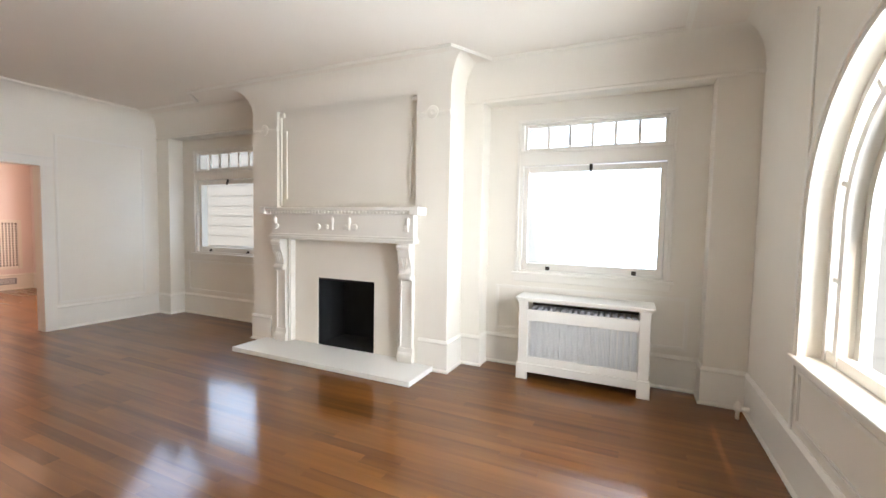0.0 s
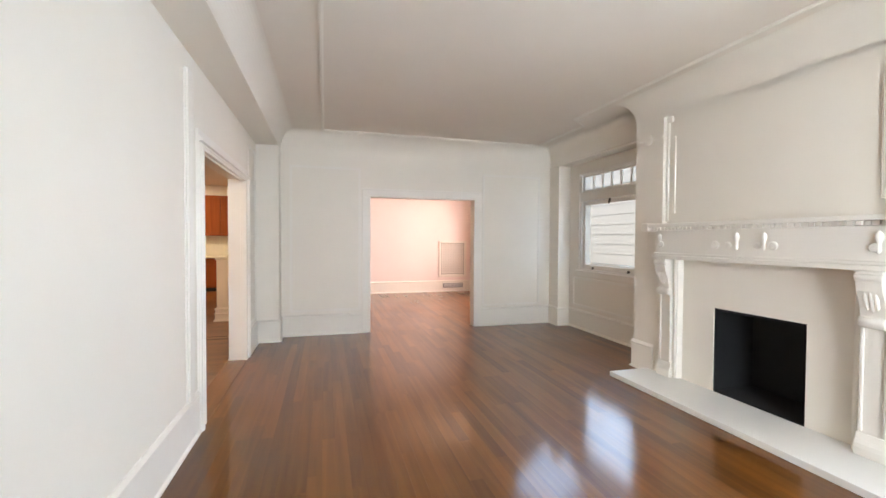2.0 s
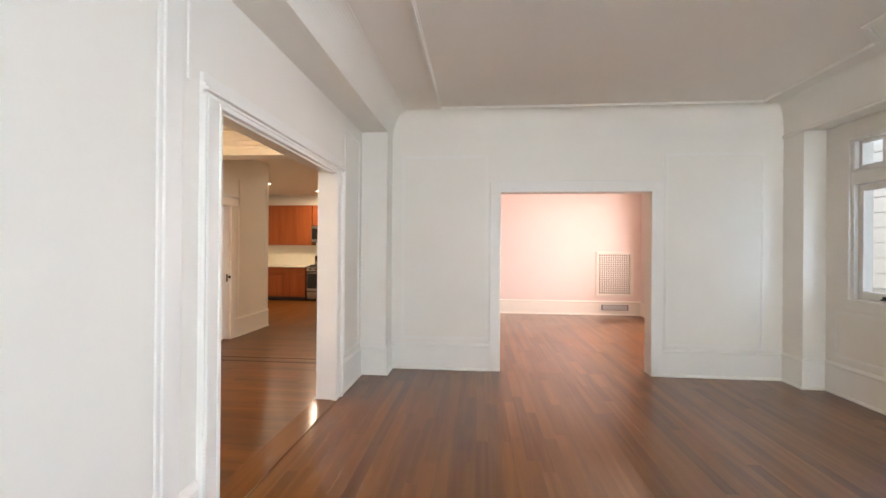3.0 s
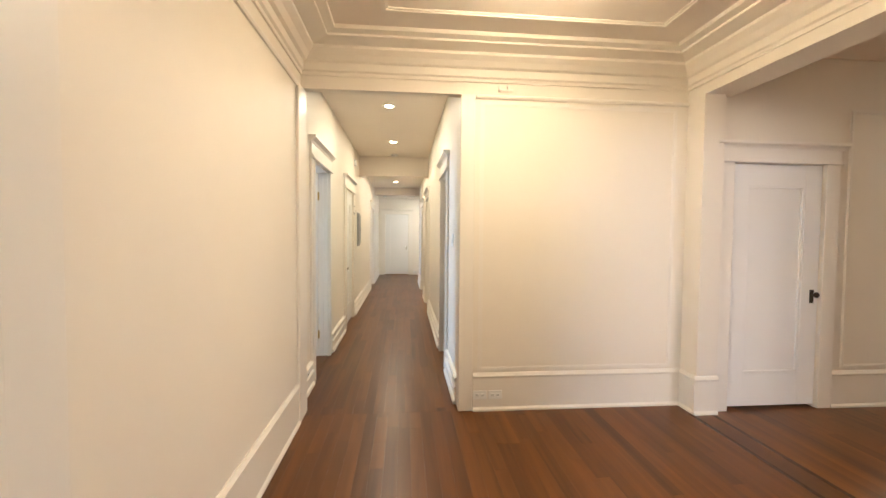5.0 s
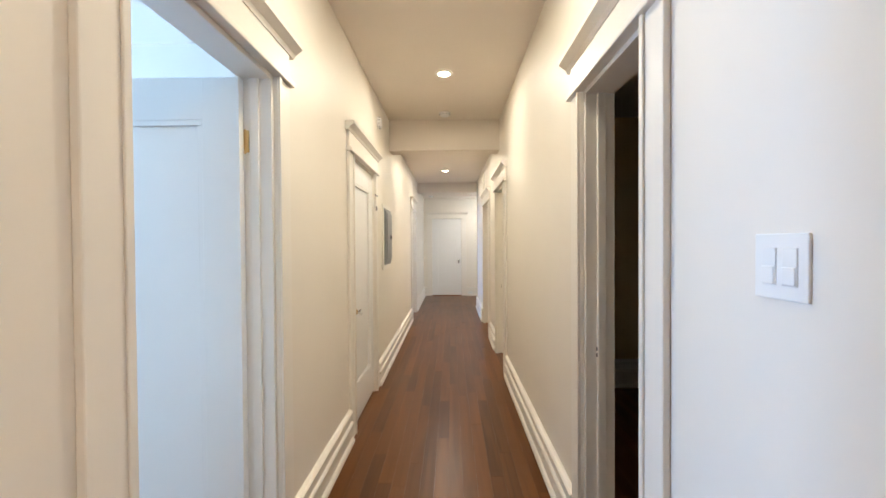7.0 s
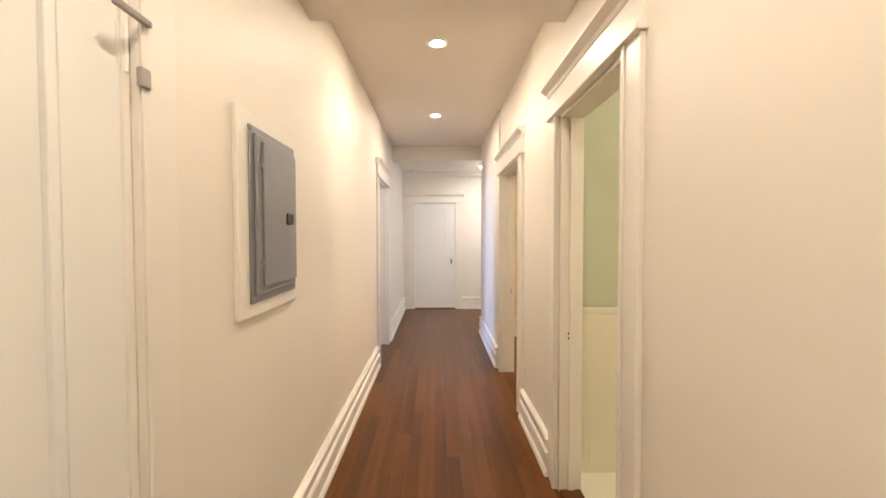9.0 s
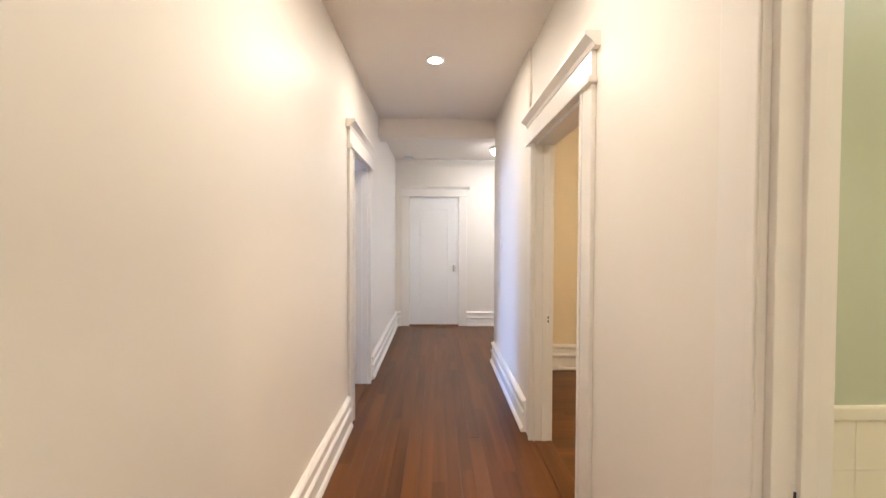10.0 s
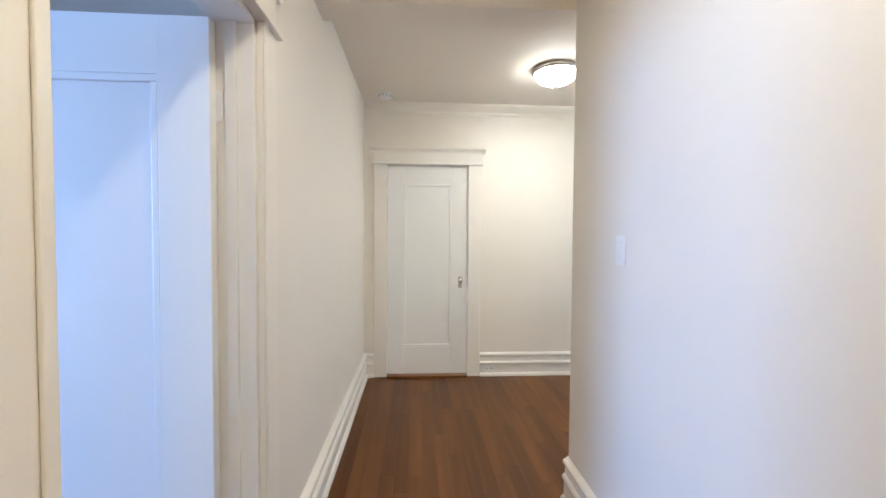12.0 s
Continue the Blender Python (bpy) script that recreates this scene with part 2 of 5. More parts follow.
def wall_spans(axis, a0, a1, b0, b1, z0, z1, holes):
    """Boxes of a wall that runs along an axis from a0 to a1, b0 to b1 thick, with holes (from, to, bottom, top)."""
    spans, at = [], a0
    for h0, h1, hb, ht in sorted(holes):
        spans += [(at, h0, z0, z1)] if h0 > at else []
        spans += [(h0, h1, z0, hb)] if hb > z0 else []
        spans += [(h0, h1, ht, z1)] if ht < z1 else []
        at = h1
    spans += [(at, a1, z0, z1)] if a1 > at else []
    return [(s[0], s[1], b0, b1, s[2], s[3]) if axis == "x" else (b0, b1, s[0], s[1], s[2], s[3]) for s in spans]


def wall(name, axis, a0, a1, b0, b1, z1, mat, holes=(), z0=0.0, label="smooth painted plaster wall"):
    return structure(name, boxes(*wall_spans(axis, a0, a1, b0, b1, z0, z1, holes)), mat, label, "wall")


# ---- large structure: walls ----
TOP = 3.1
WX, EX, SY, NY = -4.33, 3.08, -7.37, -2.60     # faces of the living room
FX, FY, FTOP = 0.10, -2.44, 2.85               # foyer: left face, south face, ceiling
HL, HR, HR2 = 0.02, 1.334, 1.318                 # hall faces
BACK = 10.89                                   # end wall
LTOP = 2.93

# second hole is an unseen doorway, added to let dining-room light into the passage
wall("wall_living_north", "x", WX - 0.2, 9.7, NY, FY, TOP, WALL, [(0.25, 2.0, 0, 2.09), (3.35, 4.5, 0, 2.09)])
wall("wall_living_east", "y", SY - 0.2, NY, EX, EX + 0.17, TOP, WALL, [(-5.79, -4.14, 0, 2.035)])
wall("wall_living_south", "x", WX - 0.2, EX, SY - 0.2, SY, TOP, WALL,
     [(-3.76, -2.42, 0.955, 2.43), (1.19, 2.53, 0.93, 2.43)])


def arch_wall(name):
    """The west wall with its round-headed window opening."""
    bm = bmesh.new()
    y0, y1, zs, r, yc = -6.08, -4.42, 1.45, 0.83, -5.25
    x0, x1 = WX - 0.2, WX
    box(bm, x0, x1, SY, y0, 0, TOP)
    box(bm, x0, x1, y1, NY, 0, TOP)
    box(bm, x0, x1, y0, y1, 0, 0.735)
    n = 28
    for i in range(n):
        a, b = math.pi * (1 - i / n), math.pi * (1 - (i + 1) / n)
        pts = [(yc + r * math.cos(a), zs + r * math.sin(a)), (yc + r * math.cos(b), zs + r * math.sin(b)), (yc + r * math.cos(b), TOP), (yc + r * math.cos(a), TOP)]
        lo, hi = [bm.verts.new((x0, *q)) for q in pts], [bm.verts.new((x1, *q)) for q in pts]
        bm.faces.new(lo), bm.faces.new(hi[::-1])
        for j in range(4):
            bm.faces.new((lo[j], lo[(j + 1) % 4], hi[(j + 1) % 4], hi[j]))
    return structure(name, bm, WALL, "white plaster wall with a round-headed window", "wall")


arch_wall("wall_living_west")
wall("wall_foyer_west", "y", FY, 0.08, FX - 0.15, FX, TOP, WALL)
wall("wall_foyer_north", "x", HR, 3.2, 0.0, 0.13, TOP, WALL)
wall("wall_hall_header", "x", FX, HR, 0.0, 0.08, TOP, WALL, z0=2.505, label="plaster header over the hall opening")
wall("wall_hall_west", "y", 0.08, BACK, HL - 0.12, HL, TOP, WALL, [(0.77, 1.57, 0, 2.10), (2.90, 3.77, 0, 2.06), (7.45, 8.22, 0, 2.04)])
wall("wall_hall_east_front", "y", 0.13, 7.225, HR, HR + 0.12, TOP, WALL, [(1.09, 1.68, 0, 2.06), (4.32, 5.12, 0, 2.05), (6.16, 7.10, 0, 2.03)])
wall("wall_hall_east_rear", "y", 7.225, 8.95, HR2, HR2 + 0.15, TOP, WALL)
wall("wall_end", "x", HL - 0.12, 3.6, BACK, BACK + 0.14, TOP, WALL, [(0.24, 1.02, 0, 2.05)])
wall("wall_end_south", "x", HR2 + 0.15, 3.6, 8.70, 8.95, TOP, WALL)
wall("wall_end_east", "y", 8.95, BACK, 3.45, 3.6, TOP, WALL, [(9.4, 10.5, 0.8, 2.2)])
wall("wall_corridor_north", "x", 3.2, 5.43, -0.15, 0.0, TOP, WALL, [(3.49, 4.29, 0, 2.005)])
wall("wall_kitchen_west", "y", 0.0, 2.6, 5.28, 5.43, TOP, WALL)
wall("wall_kitchen_east", "y", FY, 2.6, 9.5, 9.65, TOP, WALL)
wall("wall_kitchen_north", "x", 5.28, 9.65, 2.6, 2.75, TOP, WALL)
wall("wall_dining_east", "y", -7.35, NY, 7.5, 7.65, TOP, PINK)
wall("wall_dining_south", "x", EX + 0.17, 7.65, -7.5, -7.35, TOP, PINK, [(4.4, 6.2, 0.8, 2.3)])
wall("wall_closet_north", "x", HR + 0.12, 3.3, 3.9, 4.02, TOP, OCHRE)
wall("wall_closet_east", "y", 0.13, 3.9, 3.2, 3.35, TOP, OCHRE)
wall("wall_bath_north", "x", HR + 0.12, 4.6, 5.27, 5.37, TOP, GREEN)
wall("wall_bath_east", "y", 4.02, 5.22, 3.3, 3.42, TOP, GREEN)
wall("wall_rear_room_east", "y", 5.34, 8.70, 4.5, 4.62, TOP, OCHRE)
wall("wall_rear_room_north", "x", HR2 + 0.15, 4.5, 8.67, 8.70, TOP, OCHRE)
wall("wall_bedroom_south", "x", -3.8, HL - 0.12, -0.05, 0.08, TOP, WALL)
wall("wall_bedroom_north", "x", -3.8, HL - 0.12, 2.72, 2.84, TOP, WALL)
wall("wall_bedroom_west", "y", -0.05, BACK, -3.8, -3.66, TOP, WALL, [(0.9, 2.5, 0.8, 2.2), (6.5, 7.7, 0.8, 2.2)])
wall("wall_rear_bedroom_south", "x", -3.66, HL - 0.12, 6.2, 6.32, TOP, WALL)
wall("wall_rear_bedroom_north", "x", -3.8, HL - 0.12, BACK, BACK + 0.14, TOP, WALL)
wall("wall_linen_closet_back", "y", 2.84, 6.2, -0.8, -0.68, TOP, WALL)


# ---- ceilings, beams ----
def ceiling(name, x0, x1, y0, y1, z, mat=None):
    return structure(name, boxes((x0, x1, y0, y1, z, z + 0.06)), mat or CEIL, "flat painted plaster ceiling", "ceiling")


ceiling("ceiling_living", WX, EX, SY, NY, LTOP)
ceiling("ceiling_foyer", FX, 3.2, FY, 0.0, FTOP)
ceiling("ceiling_corridor", 3.45, 9.5, FY, 2.6, FTOP + 0.006)
ceiling("ceiling_dining", EX + 0.17, 7.5, -7.35, NY, 2.9)
ceiling("ceiling_hall_front", HL, HR, 0.08, 4.82, 2.87)
ceiling("ceiling_hall_rear", HL, HR + 0.004, 5.05, 8.95, 2.72)
ceiling("ceiling_end", HL, 3.45, 9.15, BACK, 2.63)
ceiling("ceiling_closet", HR + 0.12, 3.2, 0.13, 3.9, 2.6)
ceiling("ceiling_bath", HR + 0.12, 3.3, 4.02, 5.22, 2.6)
ceiling("ceiling_rear_room", HR + 0.12, 4.5, 5.34, 8.67, 2.70)
ceiling("ceiling_bedrooms", -3.66, HL - 0.12, 0.08, BACK, 2.8)
structure("ceiling_beam_hall", boxes((HL, HR, 4.82, 5.05, 2.51, 2.95)), CEIL, "boxed plaster beam across the hall", "beam")
structure("ceiling_beam_hall_rear", boxes((HL, HR2, 8.95, 9.15, 2.51, 2.95), (HR2, 3.45, 8.951, 9.15, 2.631, 2.95)), CEIL, "boxed plaster beam across the hall", "beam")
structure("ceiling_beam_foyer", boxes((3.2, 3.45, FY, -0.15, 2.52, 2.95)), WALL, "boxed plaster beam between foyer and passage", "beam")
structure("ceiling_beam_north", boxes((WX, EX, NY - 0.285, NY, 2.66, 2.95)), WALL, "boxed plaster beam along the wall", "beam")
structure("ceiling_beam_south_1", boxes((WX, -1.9, SY, SY + 0.215, 2.61, 2.95)), WALL, "boxed plaster beam over the window alcove", "beam")
structure("ceiling_beam_south_2", boxes((0.653, EX, SY, SY + 0.215, 2.61, 2.95)), WALL, "boxed plaster beam over the window alcove", "beam")
structure("pilaster_1", boxes((2.80, EX, NY - 0.285, NY, 0, 2.66)), WALL, "white painted wall pilaster", "pilaster")
structure("pilaster_2", boxes((2.80, EX, SY, SY + 0.215, 0, 2.61)), WALL, "white painted wall pilaster", "pilaster")
structure("pilaster_3", boxes((WX, -4.03, SY, SY + 0.215, 0, 2.61)), WALL, "white painted wall pilaster", "pilaster")
structure("pilaster_4", boxes((-2.10, -1.90, SY, SY + 0.215, 0, 2.61)), WALL, "white painted wall pilaster", "pilaster")
structure("pilaster_5", boxes((0.653, 0.86, SY, SY + 0.215, 0, 2.61)), WALL, "white painted wall pilaster", "pilaster")
structure("pilaster_6", boxes((3.196, 3.37, -0.2, -0.15, 0, 2.52)), WALL, "white painted wall pilaster", "pilaster")
structure("roof", boxes((-5.0, 10.2, -7.9, 11.5, 3.12, 3.3)), ROOFM, "flat felt roof over the flat", "roof")



# ---- mouldings ----
HALL_BASE = [(0, 0), (0.042, 0), (0.042, 0.016), (0.034, 0.028), (0.024, 0.034), (0.024, 0.112), (0.034, 0.120), (0.036, 0.130), (0.030, 0.140), (0.020, 0.146), (0.018, 0.190), (0.030, 0.198), (0.032, 0.212), (0.022, 0.222), (0.008, 0.228), (0, 0.228)]
REAR_BASE = [(d, z * 1.18) for d, z in HALL_BASE]
TALL_BASE = [(0, 0), (0.028, 0), (0.028, 0.014), (0.018, 0.026), (0.015, 0.030), (0.015, 0.266), (0.021, 0.274), (0.022, 0.282), (0.015, 0.292), (0.006, 0.306), (0, 0.306)]
CROWN = [(0, 2.53), (0.012, 2.53), (0.016, 2.56), (0.045, 2.59), (0.06, 2.61), (0.06, 2.63), (0, 2.63)]


def run(name, profile, *legs, mat=None, label="white painted baseboard with a moulded cap", category="baseboard"):
    """A moulding along several wall stretches: (p0, p1, outward normal)."""
    bm = bmesh.new()
    for p0, p1, n in legs:
        sweep(profile, p0, p1, n, bm)
    return structure(name, bm, mat or TRIM, label, category)


S, N, E, W = (0, -1), (0, 1), (1, 0), (-1, 0)
py, by = SY + 0.215, -6.81
def runs(name, profile, *paths, mat=None, closed=False, label="white painted baseboard with a moulded cap", category="baseboard"):
    bm = bmesh.new()
    for pts in paths:
        sweep_path(profile, pts, closed, bm)
    return structure(name, bm, mat or TRIM, label, category)


runs("baseboard_living", TALL_BASE,
     [(0.13, NY), (WX, NY), (WX, py), (-4.03, py), (-4.03, SY), (-2.10, SY), (-2.10, py), (-1.9, py), (-1.9, by), (-1.60, by)],
     [(0.36, by), (0.653, by), (0.653, py), (0.86, py), (0.86, SY), (2.80, SY), (2.80, py), (EX, py), (EX, -5.91)],
     [(EX, -4.02), (EX, NY - 0.285), (2.80, NY - 0.285), (2.80, NY), (2.11, NY)])
run("baseboard_foyer", TALL_BASE, ((FX, FY), (FX, -0.14), E), ((HR + 0.1, 0), (3.2, 0), S), ((3.196, -0.2), (3.196, 0.0), W), ((3.17, -0.2), (3.37, -0.2), S),
    ((4.42, -0.15), (5.43, -0.15), S), ((2.0, FY), (3.35, FY), N), ((4.68, FY), (9.4, FY), N), ((5.43, -0.15), (5.43, 2.6), E))
run("baseboard_hall", HALL_BASE,
    ((HL, 0.08), (HL, 0.67), E), ((HL, 1.71), (HL, 2.77), E), ((HL, 3.90), (HL, 7.32), E), ((HL, 8.35), (HL, BACK), E),
    ((HR, 0.13), (HR, 0.96), W), ((HR, 1.80), (HR, 4.19), W), ((HR, 5.24), (HR, 6.03), W), ((HR2, 7.23), (HR2, 8.95), W),
    ((HR2, 8.95), (3.45, 8.95), N), ((1.15, BACK), (3.45, BACK), S), ((HL, BACK), (0.11, BACK), S))
run("baseboard_dining", TALL_BASE, ((7.5, -7.35), (7.5, NY), W), ((EX + 0.17, -7.35), (7.5, -7.35), N))
run("baseboard_rear_room", REAR_BASE, ((HR + 0.12, 8.67), (4.5, 8.67), S), ((HR + 0.12, 3.9), (3.2, 3.9), S), ((3.2, 0.13), (3.2, 3.9), W), ((4.5, 5.34), (4.5, 8.67), W))
run("trim_crown_end", CROWN, ((HL, BACK), (3.45, BACK), S), mat=WALL, label="white painted crown moulding", category="crown moulding")
run("trim_crown_rear_room", [(d, z + 0.07) for d, z in CROWN], ((HR + 0.12, 8.67), (4.5, 8.67), S), ((4.5, 5.34), (4.5, 8.67), W), mat=WALL, label="painted crown moulding", category="crown moulding")

# smooth concave cove round the living-room ceiling
COVE = [(0, LTOP), (0, 2.66)] + [(0.17 * (1 - math.cos(a)), 2.66 + 0.268 * math.sin(a)) for a in [math.pi / 2 * i / 14 for i in range(1, 15)]] + [(0.17, LTOP)]
ROOM = [(WX, py), (-1.9, py), (-1.9, by), (0.653, by), (0.653, py), (EX, py), (EX, NY - 0.285), (WX, NY - 0.285)]
runs("trim_cove_living", COVE, ROOM, mat=WALL, closed=True, label="white plaster cove round the ceiling", category="cove")
BEAD = [(0, 2.60), (0.012, 2.60), (0.018, 2.61), (0.018, 2.622), (0.008, 2.632), (0, 2.632)]
runs("trim_bead_alcove", BEAD, [(WX, py), (-1.905, py)], [(0.657, py), (EX, py)], mat=WALL, label="thin bead along the alcove beam", category="bead")


def ceiling_mould(name, pts, z, label):
    """A flat band with a raised bead round the ceiling, mitred at the corners."""
    prof = [(-0.022, z + 0.002), (-0.022, z - 0.010), (-0.011, z - 0.011), (-0.009, z - 0.019), (0.009, z - 0.019), (0.011, z - 0.011), (0.022, z - 0.010), (0.022, z + 0.002)]
    bm = sweep_path(prof, pts[:-1], True)
    return structure(name, bm, WALL, label, "ceiling moulding")


ceiling_mould("trim_ceiling_living", [(-3.79, -3.46), (2.84, -3.46), (2.84, -6.80), (1.63, -6.80), (1.40, -6.52), (-2.02, -6.52), (-2.24, -6.94), (-3.79, -6.94), (-3.79, -3.46)], LTOP, "raised plaster moulding on the living room ceiling")
ceiling_mould("trim_ceiling_foyer", [(0.75, -0.53), (2.64, -0.53), (2.64, -1.72), (0.75, -1.72), (0.75, -0.53)], FTOP, "raised rectangular plaster moulding on the foyer ceiling")

# stepped cornice of the foyer
CORN = [(0, FTOP), (0, 2.60), (0.014, 2.60), (0.014, 2.625), (0.03, 2.635), (0.03, 2.69), (0.055, 2.70), (0.08, 2.735), (0.12, 2.765), (0.12, 2.785), (0.16, 2.79), (0.24, 2.80), (0.24, 2.815), (0.30, 2.822), (0.30, FTOP)]
run("trim_cornice_foyer", CORN, ((FX, 0), (3.2, 0), S), ((FX, FY), (FX, 0), E), ((3.2, FY), (3.2, 0), W), ((FX, FY), (3.2, FY), N), mat=WALL, label="stepped white plaster cornice round the foyer", category="cornice")
RAIL = [(0, 2.475), (0.014, 2.475), (0.022, 2.487), (0.022, 2.497), (0.010, 2.508), (0, 2.508)]
run("trim_picture_rail_foyer", RAIL, ((HR + 0.1, 0), (3.2, 0), S), ((FX, FY), (FX, -0.14), E), label="thin painted picture rail", category="picture rail")
structure("trim_corner_boards_foyer", boxes((HR - 0.016, HR + 0.095, -0.012, 0.125, 0, 2.503), bevel=0.004), TRIM, "white corner boards at the hall opening", "trim")
structure("trim_corner_pilaster_foyer", boxes((FX, FX + 0.022, -0.14, 0.085, 0, 2.505), (HL, FX + 0.005, 0.08, 0.16, 0, 2.505), bevel=0.005), TRIM, "white corner pilaster at the hall opening", "trim")


def panel_frame(name, axis, at, out, a0, a1, z0, z1, label="raised picture-frame moulding on the wall", w=0.034, relief=0.005):
    """Four mitred strips of wall moulding; at is the wall face, out the side it stands out to."""
    bm = bmesh.new()
    for d, half in ((relief, w / 2), (relief * 2, w / 4)):
        for s0, s1, t0, t1 in ((a0, a1, z0, z0), (a0, a1, z1, z1), (a0, a0, z0 + 2 * half, z1 - 2 * half), (a1, a1, z0 + 2 * half, z1 - 2 * half)):
            if axis == "x":
                box(bm, s0 - half, s1 + half, at, at + out * d, t0 - half, t1 + half)
            else:
                box(bm, at, at + out * d, s0 - half, s1 + half, t0 - half, t1 + half)
    return structure(name, bm, TRIM, label, "wall moulding")


panel_frame("trim_panel_foyer", "x", 0.0, -1, 1.49, 3.09, 0.335, 2.44, relief=0.003)
panel_frame("trim_panel_east_1", "y", EX, -1, -3.98, -3.02, 0.36, 2.44)
panel_frame("trim_panel_east_2", "y", EX, -1, -6.95, -5.95, 0.34, 2.44)
structure("trim_strip_north", boxes((-0.10, 0.0, NY - 0.022, NY, 0.30, 2.53), (0.045, 0.060, NY - 0.012, NY, 2.12, 2.53), (-0.125, -0.10, NY - 0.012, NY, 0.30, 2.53), bevel=0.004), TRIM, "flat white wall strip beside the opening", "trim")
panel_frame("trim_panel_north_2", "x", NY, -1, 2.22, 2.70, 0.36, 2.52)
structure("trim_strip_west", boxes((WX, WX + 0.012, -6.165, -6.135, 0.30, 2.60), (WX, WX + 0.012, -4.365, -4.335, 0.30, 2.60), bevel=0.004), TRIM, "narrow white moulding beside the arched window", "trim")
panel_frame("trim_panel_under_window_1", "x", SY, 1, 0.98, 2.68, 0.37, 0.80)
panel_frame("trim_panel_under_window_2", "x", SY, 1, -3.92, -2.22, 0.37, 0.80)
panel_frame("trim_panel_under_arch", "y", WX, 1, -6.07, -4.43, 0.37, 0.65)
panel_frame("trim_panel_foyer_east", "x", -0.15, -1, 4.52, 5.35, 0.34, 2.44)

# casings of the two wide openings
opening = thing("opening_trim", 1.12, NY, 0, "white painted stepped casing of the wide opening to the foyer", "casing", kind="structure")
for a, d in ((0.25, -1), (2.0, 1)):
    part("side_casing", boxes((a, a + d * 0.12, NY - 0.018, NY, 0, 2.09), bevel=0.003), TRIM, opening)
    part("backband", boxes((a + d * 0.075, a + d * 0.122, NY - 0.034, NY - 0.017, 0, 2.09), (a + d * 0.086, a + d * 0.110, NY - 0.042, NY - 0.033, 0, 2.09), bevel=0.005), TRIM, opening)
    part("jamb", boxes((a - d * 0.012, a + d * 0.014, NY - 0.014, FY + 0.014, 0, 2.078), (a - d * 0.030, a - d * 0.010, NY - 0.022, NY + 0.022, 0, 2.06), (a - d * 0.020, a - d * 0.010, NY + 0.021, NY + 0.045, 0, 2.06), bevel=0.003), TRIM, opening)
part("head_casing", boxes((0.13, 2.12, NY - 0.020, NY, 2.09, 2.19), (0.13, 2.12, NY - 0.046, NY - 0.018, 2.105, 2.122), (0.13, 2.12, NY - 0.034, NY - 0.018, 2.122, 2.14), bevel=0.003), TRIM, opening)
part("head_jamb", boxes((0.262, 1.988, NY - 0.014, FY + 0.014, 2.078, 2.10), (0.262, 1.988, NY - 0.022, NY + 0.012, 2.060, 2.080), (0.262, 1.988, NY + 0.013, NY + 0.032, 2.050, 2.080), (0.262, 1.988, NY + 0.033, NY + 0.050, 2.066, 2.080), bevel=0.003), TRIM, opening)
structure("trim_opening_dining", boxes(
    (EX - 0.018, EX, -4.14, -4.02, 0, 2.035), (EX - 0.018, EX, -5.91, -5.79, 0, 2.035), (EX - 0.020, EX, -5.91, -4.02, 2.035, 2.15),
    (EX - 0.026, EX - 0.016, -5.92, -4.01, 2.14, 2.158), bevel=0.003), TRIM, "white painted casing of the wide opening to the dining room", "casing")


# ---- hall doors ----
def door_trim(x, side, y0, y1, top, label="white painted door casing with a moulded head"):
    """Casing round a doorway in a hall wall: side +1 stands out to +x."""
    t = thing("door_trim", x, (y0 + y1) / 2, 0, label, "door casing", "hall door casings", "structure")
    s, w = side, 0.125
    for a, b in ((y0 - w, y0), (y1, y1 + w)):
        bm = boxes((x, x + s * 0.022, a, b, 0, top), bevel=0.004)
        inner = b if a < y0 else a
        d = -0.012 if a < y0 else 0.012
        box(bm, x + s * 0.022, x + s * 0.030, inner, inner + d * 2, 0, top, 0.003)
        part("side_casing", bm, TRIM, t)
    part("bead", boxes((x, x + s * 0.042, y0 - w - 0.016, y1 + w + 0.016, top, top + 0.022), (x, x + s * 0.034, y0 - w - 0.008, y1 + w + 0.008, top + 0.022, top + 0.034), bevel=0.004), TRIM, t)
    part("frieze_board", boxes((x, x + s * 0.022, y0 - w, y1 + w, top + 0.030, top + 0.155), bevel=0.002), TRIM, t)
    cap = [(0, top + 0.14), (0.026, top + 0.14), (0.034, top + 0.158), (0.060, top + 0.178), (0.066, top + 0.182), (0.066, top + 0.200), (0, top + 0.200)]
    bm = bmesh.new()
    sweep(cap, (x, y0 - w - 0.045), (x, y1 + w + 0.045), (s, 0), bm)
    part("cap", bm, TRIM, t)
    back = x - s * 0.125
    part("jamb", boxes((x, back, y0 - 0.001, y0 + 0.018, 0, top), bevel=0.002), TRIM, t)
    part("jamb", boxes((x, back, y1 - 0.018, y1 + 0.001, 0, top), (x - s * 0.05, x - s * 0.085, y1 - 0.030, y1 - 0.016, 0, top), bevel=0.002), TRIM, t)
    part("head_jamb", boxes((x, back, y0, y1, top - 0.018, top + 0.001), bevel=0.002), TRIM, t)
    part("threshold", boxes((x - s * 0.004, back + s * 0.004, y0 + 0.018, y1 - 0.018, 0.0, 0.012), bevel=0.004), OAK_Y, t, "oak threshold")
    return t


door_trim(HL, 1, 0.77, 1.57, 2.10)
door_trim(HL, 1, 2.90, 3.77, 2.06)
door_trim(HL, 1, 7.45, 8.22, 2.04)
door_trim(HR, -1, 1.09, 1.68, 2.06)
door_trim(HR, -1, 4.32, 5.12, 2.05)
door_trim(HR, -1, 6.16, 7.10, 2.03)


